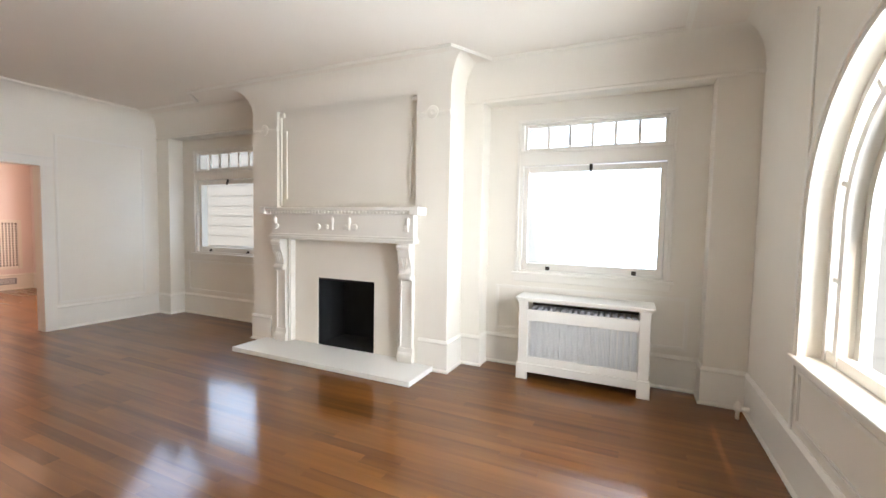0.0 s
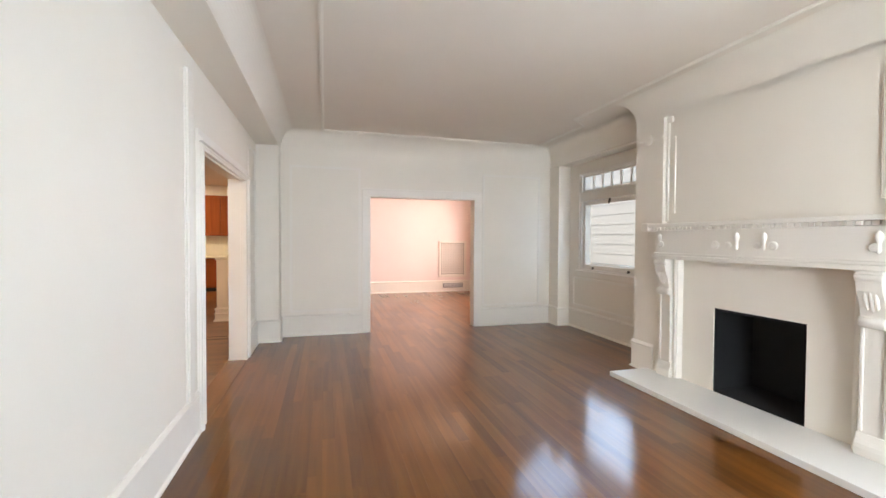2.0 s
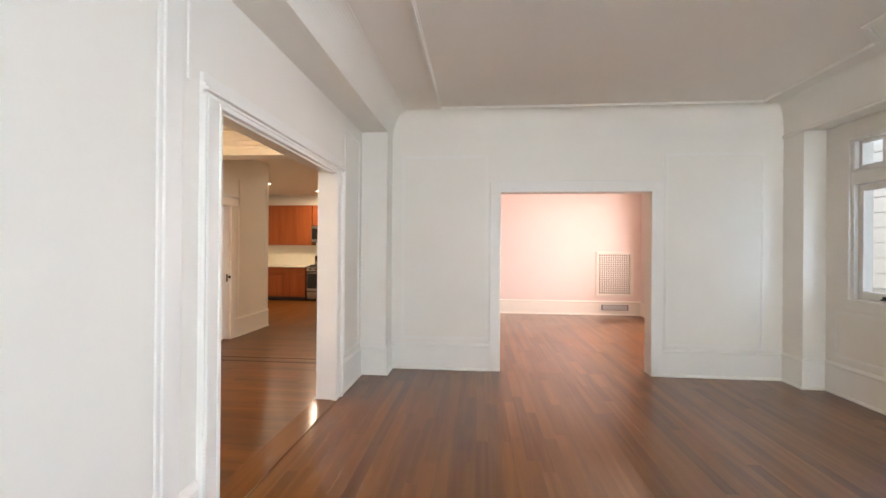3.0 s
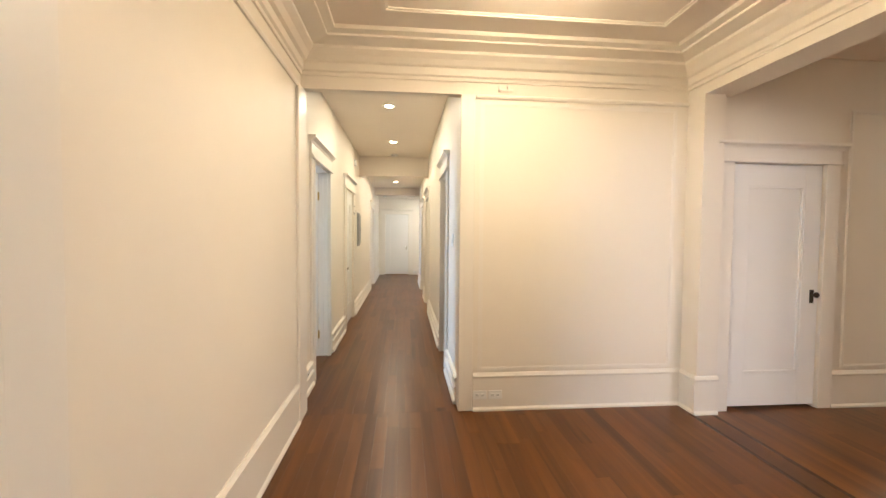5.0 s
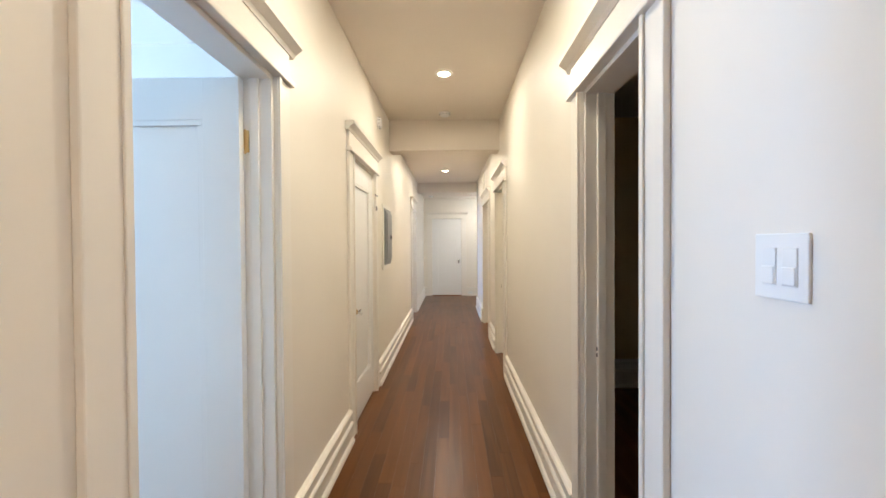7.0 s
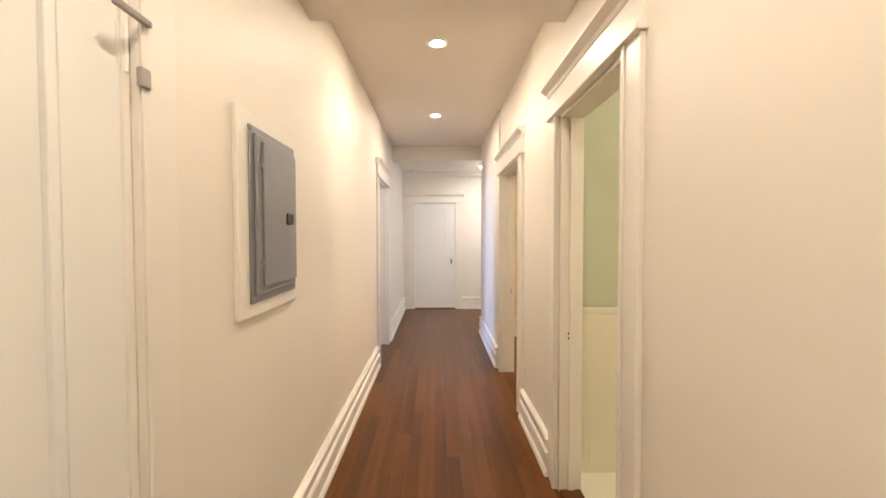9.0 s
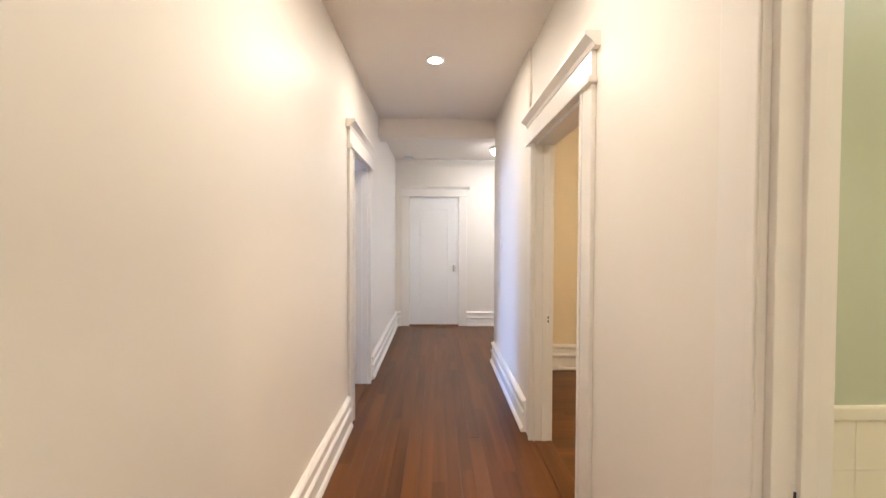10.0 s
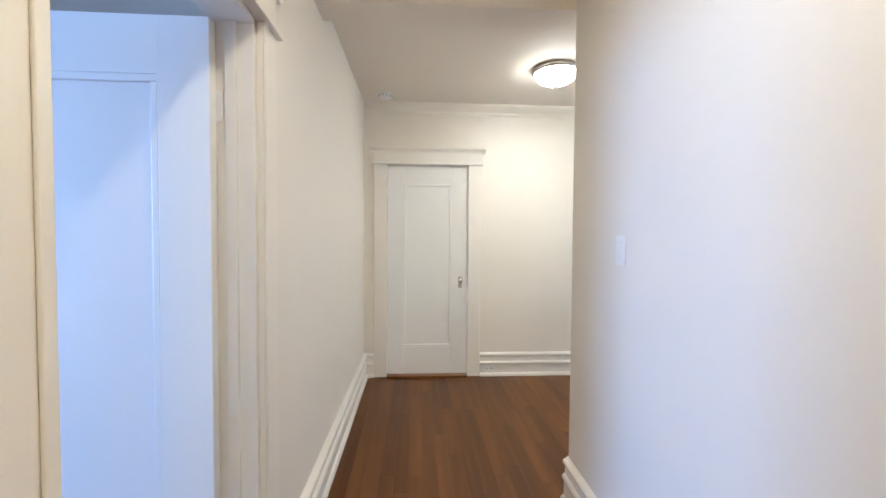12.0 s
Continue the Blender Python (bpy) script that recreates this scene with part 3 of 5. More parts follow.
def end_trim(x0, x1, y, top, cut=0.125):
    t = thing("door_trim", (x0 + x1) / 2, y, 0, "white painted door casing with a moulded head", "door casing", "hall door casings", "structure")
    part("side_casing", boxes((x0 - cut, x0, y - 0.022, y, 0, top), bevel=0.004), TRIM, t)
    part("side_casing", boxes((x1, x1 + cut, y - 0.022, y, 0, top), bevel=0.004), TRIM, t)
    part("bead", boxes((x0 - cut - 0.015, x1 + cut + 0.015, y - 0.040, y, top, top + 0.022), bevel=0.004), TRIM, t)
    part("frieze_board", boxes((x0 - cut, x1 + cut, y - 0.022, y, top + 0.020, top + 0.13), bevel=0.002), TRIM, t)
    part("cap", sweep([(0, top + 0.115), (0.026, top + 0.115), (0.034, top + 0.13), (0.060, top + 0.145), (0.064, top + 0.165), (0, top + 0.165)], (x0 - cut - 0.04, y), (x1 + cut + 0.04, y), (0, -1)), TRIM, t)
    return t


end_trim(0.24, 1.02, BACK, 2.05)
end_trim(3.49, 4.29, -0.15, 2.005)


def knob(parent, m, mat, label, rosette=False):
    m = m @ Matrix.Scale(0.85, 4)
    bm = bmesh.new()
    lathe(bm, [(0.006, 0.0), (0.009, 0.02), (0.009, 0.03), (0.020, 0.036), (0.027, 0.046), (0.027, 0.056), (0.018, 0.066), (0.004, 0.069)], m, 18)
    k = part("knob", bm, CRYSTAL if rosette else mat, parent, "faceted clear glass knob" if rosette else label, True)
    bm = bmesh.new()
    if rosette:
        lathe(bm, [(0.034, 0), (0.033, 0.004), (0.022, 0.012), (0.014, 0.024)], m, 20)
    else:
        box(bm, -0.022, 0.022, -0.085, 0.045, 0, 0.004, 0.0015)
        box(bm, -0.004, 0.004, -0.055, -0.035, 0.003, 0.0045)
        bm.transform(m)
    part("escutcheon", bm, mat, parent, label.replace("knob", "escutcheon plate"))
    return k


def leaf(name, width, height, m, label, knob_at, metal, both=False, hinge_side=0.0):
    """A panelled door leaf in its own plane (x across, z up, y through it), placed by m, with one tall panel."""
    t = thing(name, 0, 0, 0, label, "door", kind="structure")
    st, rb, rt, th = 0.15, 0.28, 0.17, 0.040

    def put(n, bm, mat, lab=""):
        bm.transform(m)
        return part(n, bm, mat, t, lab)
    put("stile", boxes((0, st, 0, th, 0.012, height), bevel=0.002), DOORP)
    put("stile", boxes((width - st, width, 0, th, 0.012, height), bevel=0.002), DOORP)
    put("rail", boxes((st, width - st, 0.001, th - 0.001, 0.012, rb), bevel=0.001), DOORP)
    put("rail", boxes((st, width - st, 0.001, th - 0.001, height - rt, height), bevel=0.001), DOORP)
    put("panel", boxes((st - 0.005, width - st + 0.005, 0.017, th - 0.017, rb - 0.005, height - rt + 0.005)), DOORP)
    bm = bmesh.new()
    for y0, y1 in ((0.0025, 0.018), (th - 0.018, th - 0.0025)):
        for a in ((st, width - st, rb, rb + 0.022), (st, width - st, height - rt - 0.022, height - rt), (st, st + 0.022, rb + 0.022, height - rt - 0.022), (width - st - 0.022, width - st, rb + 0.022, height - rt - 0.022)):
            box(bm, a[0], a[1], y0, y1, a[2], a[3], 0.003)
    put("panel_moulding", bm, DOORP)
    for side in ((0, th) if both else (0,)):
        face = pose(knob_at, side, 0.87 if metal is BRASS else 0.93, 90 if side == 0 else -90, 0, 0)
        knob(t, m @ face, metal, "worn metal knob", metal is BRASS)
    for z in (0.25, height - 0.25):
        bm = bmesh.new()
        lathe(bm, [(0.0065, z - 0.05), (0.0065, z + 0.05)], Matrix.Translation((hinge_side, -0.005, 0)), 10)
        box(bm, hinge_side - 0.02, hinge_side + 0.02, -0.002, 0.002, z - 0.045, z + 0.045)
        put("hinge", bm, BRASS if name == "door_3" else DOORP, "worn brass butt hinge" if name == "door_3" else "painted butt hinge")
    return t


leaf("door_1", 0.768, 2.034, pose(0.246, BACK + 0.014, 0.006), "closed white panelled door with a small knob", 0.70, NICKEL, hinge_side=0.0)
leaf("door_2", 0.862, 2.04, pose(HL - 0.008, 3.765, 0.006, 0, 0, -90) @ Matrix.Scale(-1, 4, (0, 1, 0)), "closed white panelled closet door with a brass knob", 0.735, BRASS, hinge_side=0.0)
leaf("door_3", 0.765, 2.07, pose(HL - 0.112, 1.548, 0.006, 0, 0, 180) @ Matrix.Translation((0, 0, 0)), "open white panelled bedroom door", 0.69, NICKEL, True)
leaf("door_4", 0.745, 2.01, pose(HL - 0.112, 8.198, 0.006, 0, 0, 180), "open white panelled bedroom door", 0.68, NICKEL, True)
leaf("door_5", 0.795, 1.985, pose(3.492, -0.138, 0.014), "closed white panelled coat closet door", 0.74, IRON, hinge_side=0.0)
structure("threshold_end", boxes((0.24, 1.02, BACK - 0.06, BACK + 0.1, 0, 0.02), bevel=0.004), OAK_X, "worn oak threshold under the door", "threshold")


# strike plates on the open doorways
def strike(x, y, z):
    t = thing("strike_plate", x, y, z, "small painted strike plate on the door jamb", "strike plate")
    part("plate", boxes((x - 0.014, x + 0.014, y - 0.002, y, z - 0.035, z + 0.035), bevel=0.0008), TRIM, t)
    part("hole", boxes((x - 0.005, x + 0.005, y - 0.0035, y - 0.0018, z - 0.022, z - 0.006)), BLACK, t)
    part("hole", boxes((x - 0.005, x + 0.005, y - 0.0035, y - 0.0018, z + 0.004, z + 0.020)), BLACK, t)


strike(HR + 0.05, 1.663, 0.93)
strike(HR + 0.05, 5.103, 0.86)
strike(HR + 0.09, 7.083, 0.84)


# ---- windows ----
def window(name, x0, x1, label, z0=0.955):
    """A hopper sash under a six-light transom, in the south wall."""
    t = thing(name, (x0 + x1) / 2, SY, 0.95, label, "window", kind="structure")
    y = SY
    part("window_frame", boxes((x0 - 0.001, x0 + 0.035, y - 0.16, y - 0.005, z0, 2.43), (x1 - 0.035, x1 + 0.001, y - 0.16, y - 0.005, z0, 2.43),
                               (x0, x1, y - 0.16, y - 0.003, 2.01, 2.15), (x0, x1, y - 0.16, y - 0.005, 2.415, 2.431), (x0, x1, y - 0.16, y - 0.005, z0 - 0.001, z0 + 0.02), bevel=0.003), TRIM, t)
    cas = part("casing", boxes((x0 - 0.022, x0 + 0.004, y, y + 0.016, z0 - 0.005, 2.452), (x1 - 0.004, x1 + 0.022, y, y + 0.016, z0 - 0.005, 2.452), (x0 - 0.022, x1 + 0.022, y, y + 0.018, 2.43, 2.455),
                               (x0, x1, y - 0.003, y + 0.014, 2.128, 2.150), bevel=0.004), TRIM, t)
    part("window_sill", boxes((x0 - 0.05, x1 + 0.05, y - 0.03, y + 0.045, z0 - 0.025, z0 + 0.002), (x0 - 0.03, x1 + 0.03, y, y + 0.02, z0 - 0.09, z0 - 0.025), bevel=0.006), TRIM, t)
    sy = y - 0.085
    sash = part("sash", boxes((x0 + 0.037, x0 + 0.085, sy, sy + 0.045, z0 + 0.023, 2.003), (x1 - 0.085, x1 - 0.037, sy, sy + 0.045, z0 + 0.023, 2.003),
                              (x0 + 0.085, x1 - 0.085, sy, sy + 0.045, z0 + 0.023, z0 + 0.093), (x0 + 0.085, x1 - 0.085, sy, sy + 0.045, 1.948, 2.003), bevel=0.004), TRIM, t)
    part("pane", boxes((x0 + 0.08, x1 - 0.08, sy + 0.02, sy + 0.024, z0 + 0.085, 1.955)), GLASS, sash).visible_shadow = False
    cx = (x0 + x1) / 2
    part("catch", boxes((cx - 0.014, cx + 0.014, sy + 0.045, sy + 0.062, 1.958, 2.012), (cx - 0.007, cx + 0.007, sy + 0.055, sy + 0.075, 1.93, 1.975), bevel=0.003), IRON, sash, "dark bronze catch")
    for k in (0.2, 0.78):
        lx = x0 + (x1 - x0) * k
        part("sash_lift", boxes((lx - 0.02, lx + 0.02, sy + 0.045, sy + 0.052, z0 + 0.03, z0 + 0.065), (lx - 0.018, lx + 0.018, sy + 0.05, sy + 0.072, z0 + 0.03, z0 + 0.041), bevel=0.002), IRON, sash, "dark bronze sash lift")
    tr = part("transom", boxes((x0 + 0.035, x0 + 0.065, sy, sy + 0.04, 2.15, 2.415), (x1 - 0.065, x1 - 0.035, sy, sy + 0.04, 2.15, 2.415),
                               (x0 + 0.065, x1 - 0.065, sy, sy + 0.04, 2.15, 2.185), (x0 + 0.065, x1 - 0.065, sy, sy + 0.04, 2.388, 2.415), bevel=0.003), TRIM, t)
    w = (x1 - x0 - 0.13) / 6
    for i in range(6):
        a = x0 + 0.065 + w * i
        if i:
            part("muntin", boxes((a - 0.014, a + 0.014, sy + 0.006, sy + 0.034, 2.185, 2.388), bevel=0.003), TRIM, tr)
        part("pane", boxes((a + 0.002, a + w - 0.002, sy + 0.018, sy + 0.022, 2.18, 2.39)), GLASS, tr).visible_shadow = False
    return t


window("window_1", 1.19, 2.53, "white wooden window with a six-light transom", 0.93)
window("window_2", -3.76, -2.42, "white wooden window with a six-light transom above the radiator")


def ring(bm, x0, x1, yc, zs, zb, r0, r1, n=28):
    """A round-headed frame: legs from zb up to zs and a half ring above, from radius r0 to r1."""
    def at(r):
        return [(yc - r, zb)] + [(yc + r * math.cos(math.pi * (1 - i / n)), zs + r * math.sin(math.pi * (1 - i / n))) for i in range(n + 1)] + [(yc + r, zb)]
    a, b = at(r0), at(r1)
    va = [[bm.verts.new((x, *p)) for p in a] for x in (x0, x1)]
    vb = [[bm.verts.new((x, *p)) for p in b] for x in (x0, x1)]
    for i in range(len(a) - 1):
        bm.faces.new((va[0][i], va[0][i + 1], va[1][i + 1], va[1][i]))
        bm.faces.new((vb[0][i], vb[1][i], vb[1][i + 1], vb[0][i + 1]))
        bm.faces.new((va[0][i], vb[0][i], vb[0][i + 1], va[0][i + 1]))
        bm.faces.new((va[1][i], va[1][i + 1], vb[1][i + 1], vb[1][i]))
    for i in (0, len(a) - 1):
        bm.faces.new((va[0][i], va[1][i], vb[1][i], vb[0][i]))
    return bm


def arch_window():
    t = thing("window_3", WX, -5.25, 0.735, "large round-headed white window with side lights", "window", kind="structure")
    yc, zs, zb = -5.25, 1.45, 0.735
    part("casing", ring(bmesh.new(), WX, WX + 0.022, yc, zs, zb, 0.815, 0.875), TRIM, t)
    part("casing_bead", ring(bmesh.new(), WX + 0.018, WX + 0.032, yc, zs, zb, 0.845, 0.878), TRIM, t)
    part("window_frame", ring(bmesh.new(), WX - 0.16, WX - 0.085, yc, zs, zb, 0.795, 0.829), TRIM, t)
    part("mullion", ring(bmesh.new(), WX - 0.195, WX - 0.085, yc, zs, zb, 0.655, 0.70), TRIM, t)
    part("sash", ring(bmesh.new(), WX - 0.195, WX - 0.15, yc, zs, zb + 0.03, 0.60, 0.654), TRIM, t)
    part("bottom_rail", boxes((WX - 0.16, WX - 0.09, yc - 0.79, yc + 0.79, zb, zb + 0.06), bevel=0.004), TRIM, t)
    for side in (-1, 1):
        part("muntin", boxes((WX - 0.13, WX - 0.10, yc + side * 0.699, yc + side * 0.797, 1.148, 1.172), bevel=0.002), TRIM, t)
    for a in (15, 52, 90, 128, 165):
        m = Matrix.Translation((WX - 0.115, yc, zs)) @ Matrix.Rotation(radians(a - 90), 4, "X")
        bm = boxes((-0.015, 0.015, -0.012, 0.012, 0.698, 0.797))
        bm.transform(m)
        part("muntin", bm, TRIM, t)
    bm = bmesh.new()
    n = 28
    edge = [(yc - 0.797, zb + 0.01)] + [(yc + 0.797 * math.cos(math.pi * (1 - i / n)), zs + 0.797 * math.sin(math.pi * (1 - i / n))) for i in range(n + 1)] + [(yc + 0.797, zb + 0.01)]
    lo, hi = [[bm.verts.new((x, *p)) for p in edge] for x in (WX - 0.117, WX - 0.113)]
    bm.faces.new(lo), bm.faces.new(hi[::-1])
    for i in range(len(edge)):
        j = (i + 1) % len(edge)
        bm.faces.new((lo[i], lo[j], hi[j], hi[i]))
    part("pane", bm, GLASS, t).visible_shadow = False
    part("window_sill", boxes((WX - 0.19, WX + 0.046, yc - 0.885, yc + 0.885, 0.704, 0.736), (WX, WX + 0.022, yc - 0.875, yc + 0.875, 0.674, 0.704), bevel=0.008), TRIM, t)


arch_window()
for k, (wx, wy0, wy1) in enumerate(((-3.73, 0.9, 2.5), (-3.73, 6.5, 7.7), (3.52, 9.4, 10.5))):
    t = thing("window_%d" % (k + 4), wx, (wy0 + wy1) / 2, 0.8, "plain white bedroom window", "window", kind="structure")
    part("window_frame", boxes((wx - 0.04, wx + 0.04, wy0, wy0 + 0.06, 0.8, 2.2), (wx - 0.04, wx + 0.04, wy1 - 0.06, wy1, 0.8, 2.2), (wx - 0.04, wx + 0.04, wy0, wy1, 2.14, 2.2), (wx - 0.04, wx + 0.04, wy0, wy1, 0.8, 0.86), bevel=0.003), TRIM, t)
t = thing("window_7", 5.3, -7.42, 0.8, "plain white dining room window", "window", kind="structure")
part("window_frame", boxes((4.4, 4.46, -7.46, -7.38, 0.8, 2.3), (6.14, 6.2, -7.46, -7.38, 0.8, 2.3), (5.27, 5.33, -7.46, -7.38, 0.8, 2.3), (4.4, 6.2, -7.46, -7.38, 2.24, 2.3), bevel=0.003), TRIM, t)


# ---- fireplace ----
def chimney_breast():
    """Breast with a recessed panel over the mantel and a recessed hearth field."""
    x0, x1, ry = -1.90, 0.653, by - 0.06
    px0, px1 = -1.545, 0.27
    ob = structure("chimney_breast", boxes((x0, px0, SY, by, 0, 2.95), (px1, x1, SY, by, 0, 2.95), (px0, px1, SY, ry, 0.80, 2.95),
                   (px0, -1.037, SY, ry, 0, 0.80), (-0.284, px1, SY, ry, 0, 0.80)), WALL, "white plaster chimney breast with a recessed panel", "chimney breast")
    bm = boxes((px0, px0 + 0.028, ry, ry + 0.028, 1.60, 2.66), (px1 - 0.028, px1, ry, ry + 0.028, 1.60, 2.66), bevel=0.008)
    for a in (px0 + 0.075, px1 - 0.105):
        box(bm, a, a + 0.03, ry, ry + 0.018, 1.68, 2.45, 0.006)
    part("panel_moulding", bm, WALL, ob)
    bm = bmesh.new()
    for a, b in ((x0, px0), (px1, x1)):
        box(bm, a, b, by, by + 0.006, 2.435, 2.495, 0.002)
        for i in range(int((b - a) / 0.022)):
            box(bm, a + 0.006 + i * 0.022, a + 0.020 + i * 0.022, by + 0.005, by + 0.013, 2.452, 2.480, 0.003)
    part("beaded_band", bm, WALL, ob, "narrow beaded plaster band")
    for a, b in ((px0, px0 + 0.075), (px1 - 0.075, px1)):
        part("shoulder", boxes((a, b, ry, ry + 0.030, 2.60, 2.66), bevel=0.014), WALL, ob)
    for x in (-1.72, 0.46):
        bm = bmesh.new()
        lathe(bm, [(0.060, 0), (0.060, 0.004), (0.052, 0.010), (0.040, 0.006), (0.034, 0.010), (0.020, 0.013), (0.012, 0.008), (0.002, 0.009)], pose(x, by + 0.004, 2.47, -90, 0, 0), 24)
        part("rosette", bm, WALL, ob, "round plaster rosette", True)
    return ob


chimney_breast()


def firebox():
    t = thing("firebox", -0.66, -7.1, 0, "open black soot-stained firebox", "firebox", kind="structure")
    a, b, f, k = -1.037, -0.284, by - 0.07, SY + 0.02
    part("back", boxes((a, b, k, k + 0.02, 0, 0.78)), SOOT, t)
    part("cheek", boxes((a, a + 0.012, k, f, 0, 0.78)), SOOT, t)
    part("cheek", boxes((b - 0.012, b, k, f, 0, 0.78)), SOOT, t)
    part("lintel", boxes((a, b, k, f, 0.777, 0.80)), SOOT, t)
    part("floor", boxes((a, b, k, f, 0, 0.05)), SOOT, t)
    return t


firebox()


def mantelpiece():
    t = thing("mantelpiece", -0.65, by, 0.05, "white painted wooden mantelpiece with carved corbels", "mantelpiece")
    L, R, f = -1.66, 0.355, by
    shelf = part("shelf", boxes((L, R, by - 0.05, f + 0.17, 1.535, 1.570), (L + 0.02, R - 0.02, by - 0.05, f + 0.14, 1.505, 1.535), bevel=0.006), MANTEL, t)
    for i in range(46):
        x = L + 0.04 + i * (R - L - 0.08) / 45
        part("dentil", boxes((x - 0.011, x + 0.011, f + 0.135, f + 0.152, 1.508, 1.534)), MANTEL, shelf)
    for x in (L, R - 0.075):
        part("end_block", boxes((x - 0.006, x + 0.081, by - 0.02, f + 0.178, 1.498, 1.578), bevel=0.006), MANTEL, shelf)
    frieze = part("frieze", boxes((L + 0.09, R - 0.09, by - 0.05, f + 0.085, 1.265, 1.505), bevel=0.004), MANTEL, t)
    part("architrave", boxes((L + 0.07, R - 0.07, by - 0.05, f + 0.115, 1.225, 1.262), (L + 0.08, R - 0.08, by - 0.05, f + 0.10, 1.262, 1.285), bevel=0.006), MANTEL, t)
    cx = (L + R) / 2
    # carved swag: scrolls and upright leaves
    for x, r in ((cx - 0.24, 0.034), (cx - 0.12, 0.026), (cx + 0.12, 0.026), (cx + 0.24, 0.034), (R - 0.17, 0.030), (L + 0.17, 0.030)):
        bm = bmesh.new()
        lathe(bm, [(r, 0), (r * 0.95, 0.012), (r * 0.6, 0.020), (r * 0.45, 0.014), (r * 0.2, 0.022), (0.002, 0.022)], pose(x, f + 0.085, 1.37, -90, 0, 0), 16)
        part("carved_scroll", bm, MANTEL, frieze, "carved scroll", True)
    for x in (cx - 0.17, cx + 0.05, R - 0.15, L + 0.15):
        bm = bmesh.new()
        lathe(bm, [(0.002, -0.07), (0.016, -0.05), (0.011, -0.01), (0.024, 0.03), (0.020, 0.055), (0.008, 0.07), (0.002, 0.075)], pose(x, f + 0.088, 1.40), 12)
        part("carved_leaf", bm, MANTEL, frieze, "carved acanthus leaf", True)
    for side, (a, b) in (("l", (L + 0.11, L + 0.255)), ("r", (R - 0.255, R - 0.11))):
        leg = boxes((a, b, by - 0.05, f + 0.034, 0.16, 0.90), (a, a + 0.020, f + 0.03, f + 0.046, 0.20, 0.87), (b - 0.020, b, f + 0.03, f + 0.046, 0.20, 0.87), bevel=0.005)
        lg = part("leg", leg, MANTEL, t)
        foot = [(-0.05, 0.05), (0.062, 0.05), (0.062, 0.10), (0.058, 0.125), (0.046, 0.15), (0.040, 0.19), (-0.05, 0.19)]
        part("plinth", sweep(foot, (a - 0.008, f), (b + 0.008, f), (0, 1)), MANTEL, lg)
        # scrolled corbel with a rolled foot and an overhanging head
        prof = [(0.0, 0.885), (0.050, 0.885), (0.066, 0.905), (0.062, 0.95), (0.066, 1.0), (0.082, 1.05), (0.104, 1.10), (0.116, 1.15), (0.118, 1.19), (0.112, 1.225), (0.0, 1.225)]
        corbel = part("corbel", sweep(prof, (a + 0.008, f), (b - 0.008, f), (0, 1)), MANTEL, lg, "scrolled carved corbel")
        for r, out, z in ((0.036, 0.052, 0.90), (0.022, 0.108, 1.185)):
            bm = bmesh.new()
            lathe(bm, [(r * 0.5, 0.0), (r * 0.9, 0.004), (r, 0.012), (r, b - a - 0.012), (r * 0.9, b - a - 0.004), (r * 0.5, b - a)], Matrix.Translation((a, f + out, z)) @ Matrix.Rotation(radians(90), 4, "Y"), 18)
            part("scroll", bm, MANTEL, corbel, smooth=True)
        mid = (a + b) / 2
        bm = bmesh.new()
        for dx, lo, hi in ((-0.026, 0.97, 1.13), (0.0, 0.95, 1.15), (0.026, 0.97, 1.13)):
            tilt = math.degrees(math.atan2(0.040, 0.16))
            lathe(bm, [(0.002, lo - 1.05), (0.010, lo - 1.02), (0.014, 0.0), (0.009, hi - 1.08), (0.002, hi - 1.05)], pose(mid + dx, f + 0.080, 1.05, -tilt, 0, 0), 10)
        part("corbel_leaf", bm, MANTEL, corbel, "carved leaf", True)
        c, d = (b, b + 0.05) if side == "l" else (a - 0.05, a)
        part("inner_moulding", boxes((c, d, by - 0.06, f + 0.012, 0.05, 1.225), (c + 0.012, d - 0.012, f, f + 0.024, 0.05, 1.225), bevel=0.005), MANTEL, lg)
    return t


mantelpiece()


def hearth():
    t = thing("hearth", -0.67, -6.57, 0, "raised hearth of white-painted brick", "hearth")
    part("slab", boxes((-1.755, 0.415, by - 0.06, -6.345, 0, 0.046), bevel=0.004), BRICK_W, t)
    part("front_edge", boxes((-1.77, 0.43, -6.345, -6.33, 0, 0.049), bevel=0.004), BRICK_W, t)
    for a, b in ((-1.77, -1.755), (0.415, 0.43)):
        part("side_edge", boxes((a, b, by, -6.345, 0, 0.049), bevel=0.004), BRICK_W, t)
    return t


hearth_top = hearth()


